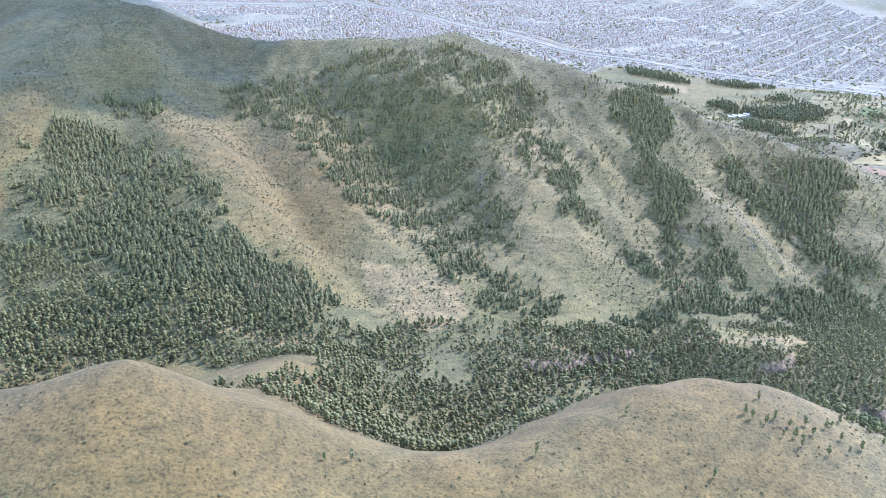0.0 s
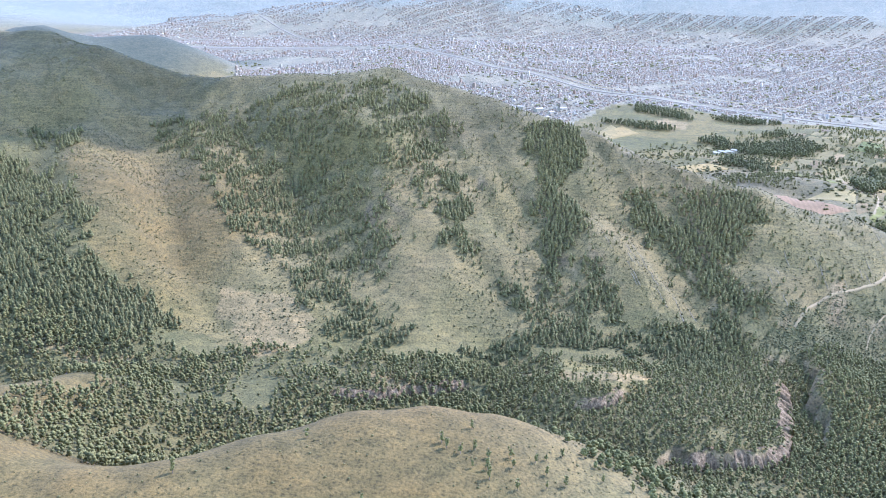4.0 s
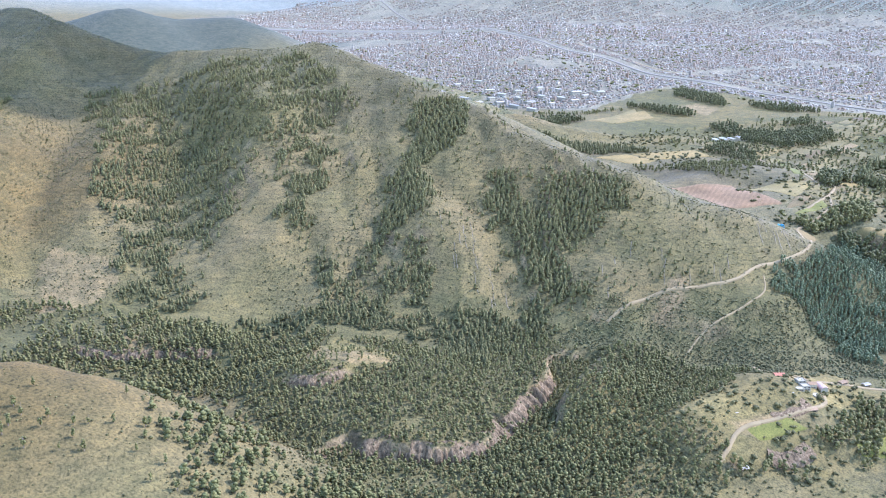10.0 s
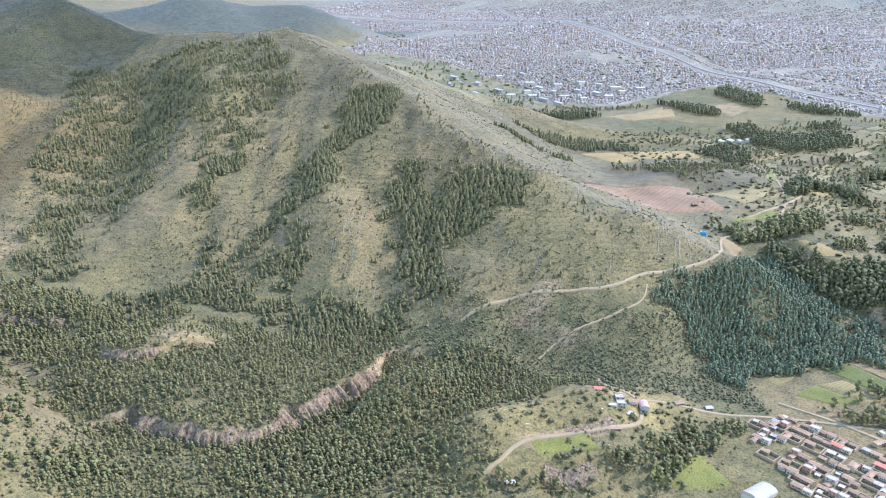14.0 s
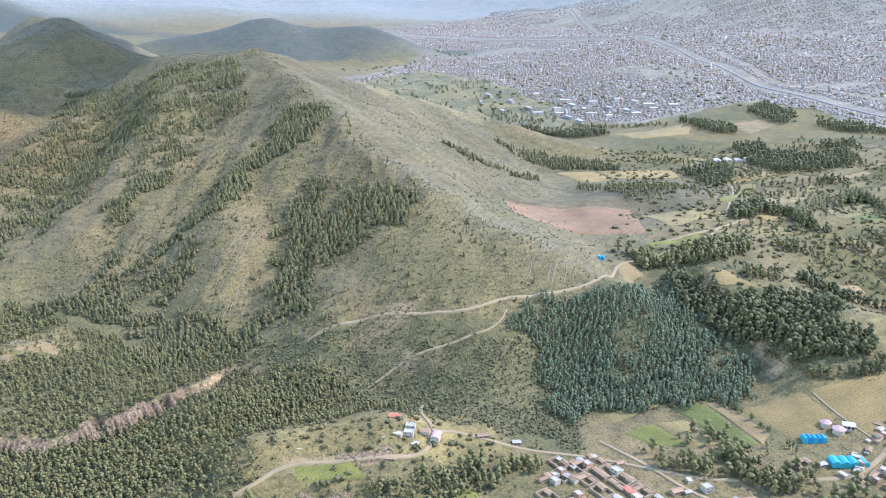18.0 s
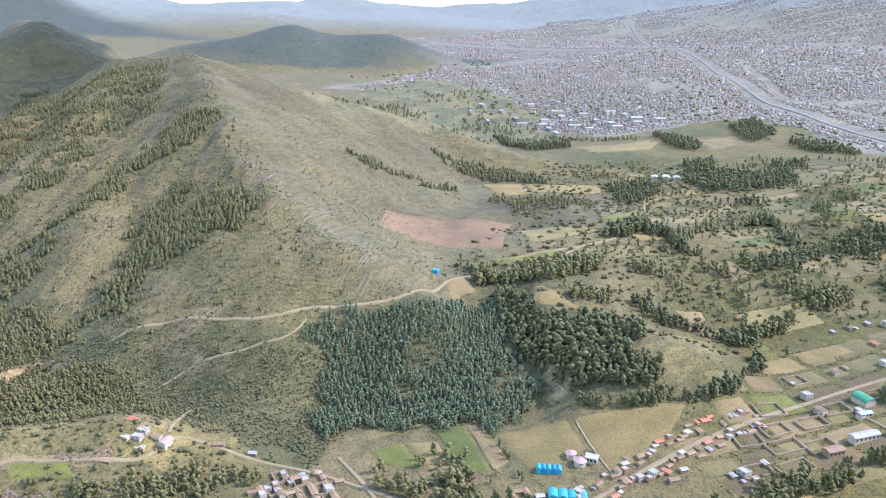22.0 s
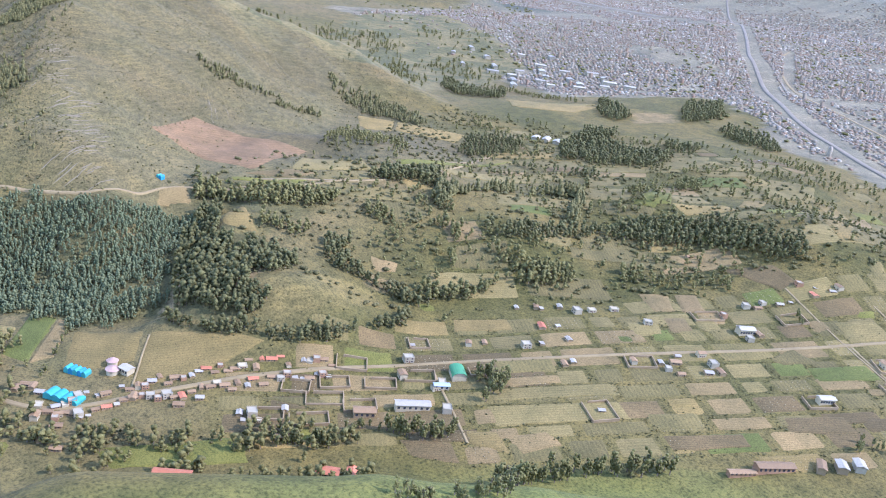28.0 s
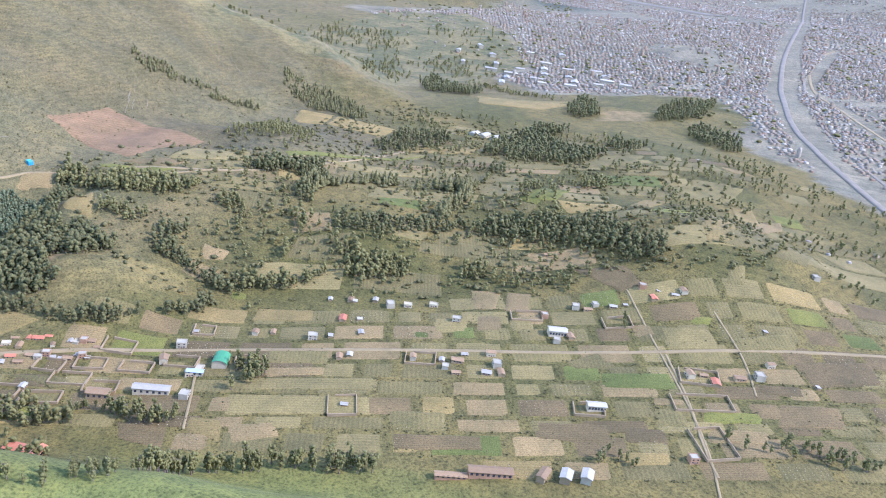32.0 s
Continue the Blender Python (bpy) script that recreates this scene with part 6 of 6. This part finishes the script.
long_block("orange_roofed_building", 793, 799, 120, 7, 3.2, 2.4, ADOBE, TILE, "adobe building with an orange tile roof", 3)

# ---- the town ----
def roofs_material():
    m, nt, b = material("town_roofs", 0.8)
    g = nt.nodes.new("ShaderNodeNewGeometry")
    col = ramp(nt, g.outputs["Random Per Island"], [(0.0, (0.228, 0.151, 0.085)), (0.25, (0.271, 0.206, 0.122)), (0.45, (0.206, 0.168, 0.107)), (0.65, (0.258, 0.220, 0.144)), (0.88, (0.297, 0.256, 0.170)), (0.98, (0.430, 0.386, 0.266)), (1.0, (0.202, 0.181, 0.126))])
    col = mix(nt, 0.6, col, ramp(nt, noise_node(nt, 0.4, 3, 0.6, g.outputs["Position"]), [(0.3, (0.7, 0.7, 0.7)), (0.7, (1.2, 1.2, 1.2))]), "MULTIPLY")
    nt.links.new(col, b.inputs["Base Color"])
    return m


ROOFS = roofs_material()
CUBE_V = np.array([(-1, -1, 0), (1, -1, 0), (1, 1, 0), (-1, 1, 0), (-1, -1, 1), (1, -1, 1), (1, 1, 1), (-1, 1, 1), (-1, 0, 1.3), (1, 0, 1.3)], float)
FLAT_F = np.array([(0, 1, 5), (0, 5, 4), (1, 2, 6), (1, 6, 5), (2, 3, 7), (2, 7, 6), (3, 0, 4), (3, 4, 7), (4, 5, 6), (4, 6, 7)])
PITCH_F = np.array([(0, 1, 5), (0, 5, 4), (1, 2, 6), (1, 6, 5), (2, 3, 7), (2, 7, 6), (3, 0, 4), (3, 4, 7), (4, 5, 9), (4, 9, 8), (6, 7, 8), (6, 8, 9), (5, 6, 9), (7, 4, 8)])


def quarter(name, poly, gap, rng, keep, big, label, skip):
    """Town houses in blocks along crooked streets, joined."""
    p = np.array(poly, float)
    lo, hi = p.min(0), p.max(0)
    turn = radians(-35)
    c, s = math.cos(turn), math.sin(turn)
    r = np.hypot(*(hi - lo)) / 2
    u, v = np.meshgrid(np.arange(-r, r, gap), np.arange(-r, r, gap * 0.85))
    street = ((np.floor(u / gap) % 6) < 5) & ((np.floor(v / (gap * 0.85)) % 3) < 2.5)
    u, v = u[street] + rng.uniform(-0.25, 0.25, street.sum()) * gap, v[street] + rng.uniform(-0.25, 0.25, street.sum()) * gap
    bend = 40 * fbm(u, v, 500, 2)
    x, y = (lo + hi)[0] / 2 + u * c - (v + bend) * s, (lo + hi)[1] / 2 + u * s + (v + bend) * c
    m = inside(x, y, poly) & (fbm(x + 100, y, 170, 3) + 0.3 * rng.normal(size=x.size) < -1 + 2 * keep)
    m &= ~inside(x + 20 * vnoise(x / 40, y / 40), y, FAR_FIELDS) | (rng.random(x.size) < 0.06)
    for line, wide in skip:
        m &= nearest(x, y, [(a, b, 0) for a, b in line])[0] > wide
    x, y = x[m], y[m]
    n = len(x)
    w, d, h = big * (0.5 + 0.5 * rng.random(n)), big * (0.4 + 0.4 * rng.random(n)), 1.3 + 1.4 * rng.random(n) + 6 * (rng.random(n) > 0.99)
    z = surface(x, y) - 0.6
    a = turn + np.where(rng.random(n) < 0.5, 0, np.pi / 2) + rng.normal(0, 0.12, n)
    vs, fs, k = [], [], 0
    for sel, faces, used in ((rng.random(n) < 0.5, FLAT_F, 8), (None, PITCH_F, 10)):
        sel = ~first if sel is None else sel
        first = sel
        i = np.nonzero(sel)[0]
        q = CUBE_V[:used]
        lx, ly = q[None, :, 0] * w[i, None], q[None, :, 1] * d[i, None]
        px = x[i, None] + lx * np.cos(a[i, None]) - ly * np.sin(a[i, None])
        py = y[i, None] + lx * np.sin(a[i, None]) + ly * np.cos(a[i, None])
        vs.append(np.stack([px, py, z[i, None] + q[None, :, 2] * h[i, None]], -1).reshape(-1, 3))
        fs.append((faces[None] + (np.arange(len(i)) * used)[:, None, None]).reshape(-1, 3) + k)
        k += len(i) * used
    return tagged(new(name, mesh_from(name, np.concatenate(vs), np.concatenate(fs), [ROOFS])), label, "town", kind="stuff")


trng = np.random.default_rng(41)
CLEAR = [([(-1062, 3628), (-620, 3000), (-330, 2560), (-30, 2090), (308, 1605), (542, 1345), (640, 1265), (1000, 1020)], 21), ([(60, 2100), (270, 1720), (545, 1480), (900, 1250)], 10), ([(-1150, 2420), (-430, 2360)], 60)]
quarter("near_town", [(-330, 1310), (60, 1310), (190, 1290), (300, 1480), (420, 1400), (520, 1300), (650, 1255), (800, 1175), (1000, 1250), (1300, 1500), (1200, 2000), (-300, 2050), (-500, 1760)], 6.8, trng, 0.70, 2.7, "dense town of low houses with tile and tin roofs", CLEAR)
quarter("middle_town", [(-700, 2000), (-300, 2050), (1200, 2000), (1700, 2300), (1500, 2900), (-1400, 2900), (-1500, 2300)], 9.5, trng, 0.76, 3.9, "dense town of pale low houses", CLEAR)
quarter("far_town", [(-1400, 2900), (1500, 2900), (1500, 3700), (-200, 4100), (-1500, 3700)], 15.0, trng, 0.72, 6.0, "far quarters of pale houses climbing the slope", CLEAR)
quarter("edge_town", [(560, 1130), (700, 1080), (800, 1130), (640, 1200), (540, 1240)], 6.5, trng, 0.22, 2.0, "edge of the town with scattered houses", CLEAR)

STORES = [(-31, 1315), (-10, 1361), (55, 1340), (120, 1275), (138, 1328), (41, 1412), (147, 1378), (160, 1425), (91, 1467), (-54, 1459), (-23, 1499), (20, 1330), (85, 1310), (100, 1350), (75, 1385), (110, 1400), (10, 1440), (60, 1440), (130, 1450), (-60, 1390), (170, 1350), (180, 1390), (30, 1375), (-90, 1345), (-110, 1400), (200, 1420)]
for x, y in STORES:
    w, d = 11 + 11 * trng.random(), 6 + 4 * trng.random()
    ob = empty("warehouse", pose(x, y, float(surface(x, y)), 0, 0, -35 + 90 * int(trng.integers(0, 2)) + 6 * trng.normal()), "low warehouse with a bright pale roof at the town's edge", "warehouse", "warehouses")
    bm = bmesh.new()
    box(bm, -w / 2, w / 2, -d / 2, d / 2, -1, 4)
    part("wall", bm, RENDERED, ob)
    bm = bmesh.new()
    gable(bm, w, d, 4, 1.2)
    part("roof", bm, TIN, ob)

# ---- a cloud over the range, which shades the western hill ----
CLOUD, nt_, b_ = material("cloud", 1.0)
nt_.links.new(ramp(nt_, noise_node(nt_, 0.02, 3, 0.6, where(nt_)), [(0.3, (0.78, 0.79, 0.80)), (0.7, (0.88, 0.88, 0.88))]), b_.inputs["Base Color"])
crng = np.random.default_rng(8)
SHADED = Vector((-275, 715, 165))
mid = SHADED + sd * 800
lumps = []
for k in range(46):
    a, r = crng.random() * 6.28, crng.random() ** 0.6
    lumps.append(((mid.x + 118 * r * math.cos(a), mid.y + 80 * r * math.sin(a), mid.z + 14 * crng.normal()), 34 + 16 * crng.random(), 18 + 8 * crng.random()))
v, f = clumps(crng, lumps)
tagged(new("cloud", mesh_from("cloud", v, f, [CLOUD])), "white cumulus cloud drifting over the hill", "cloud")
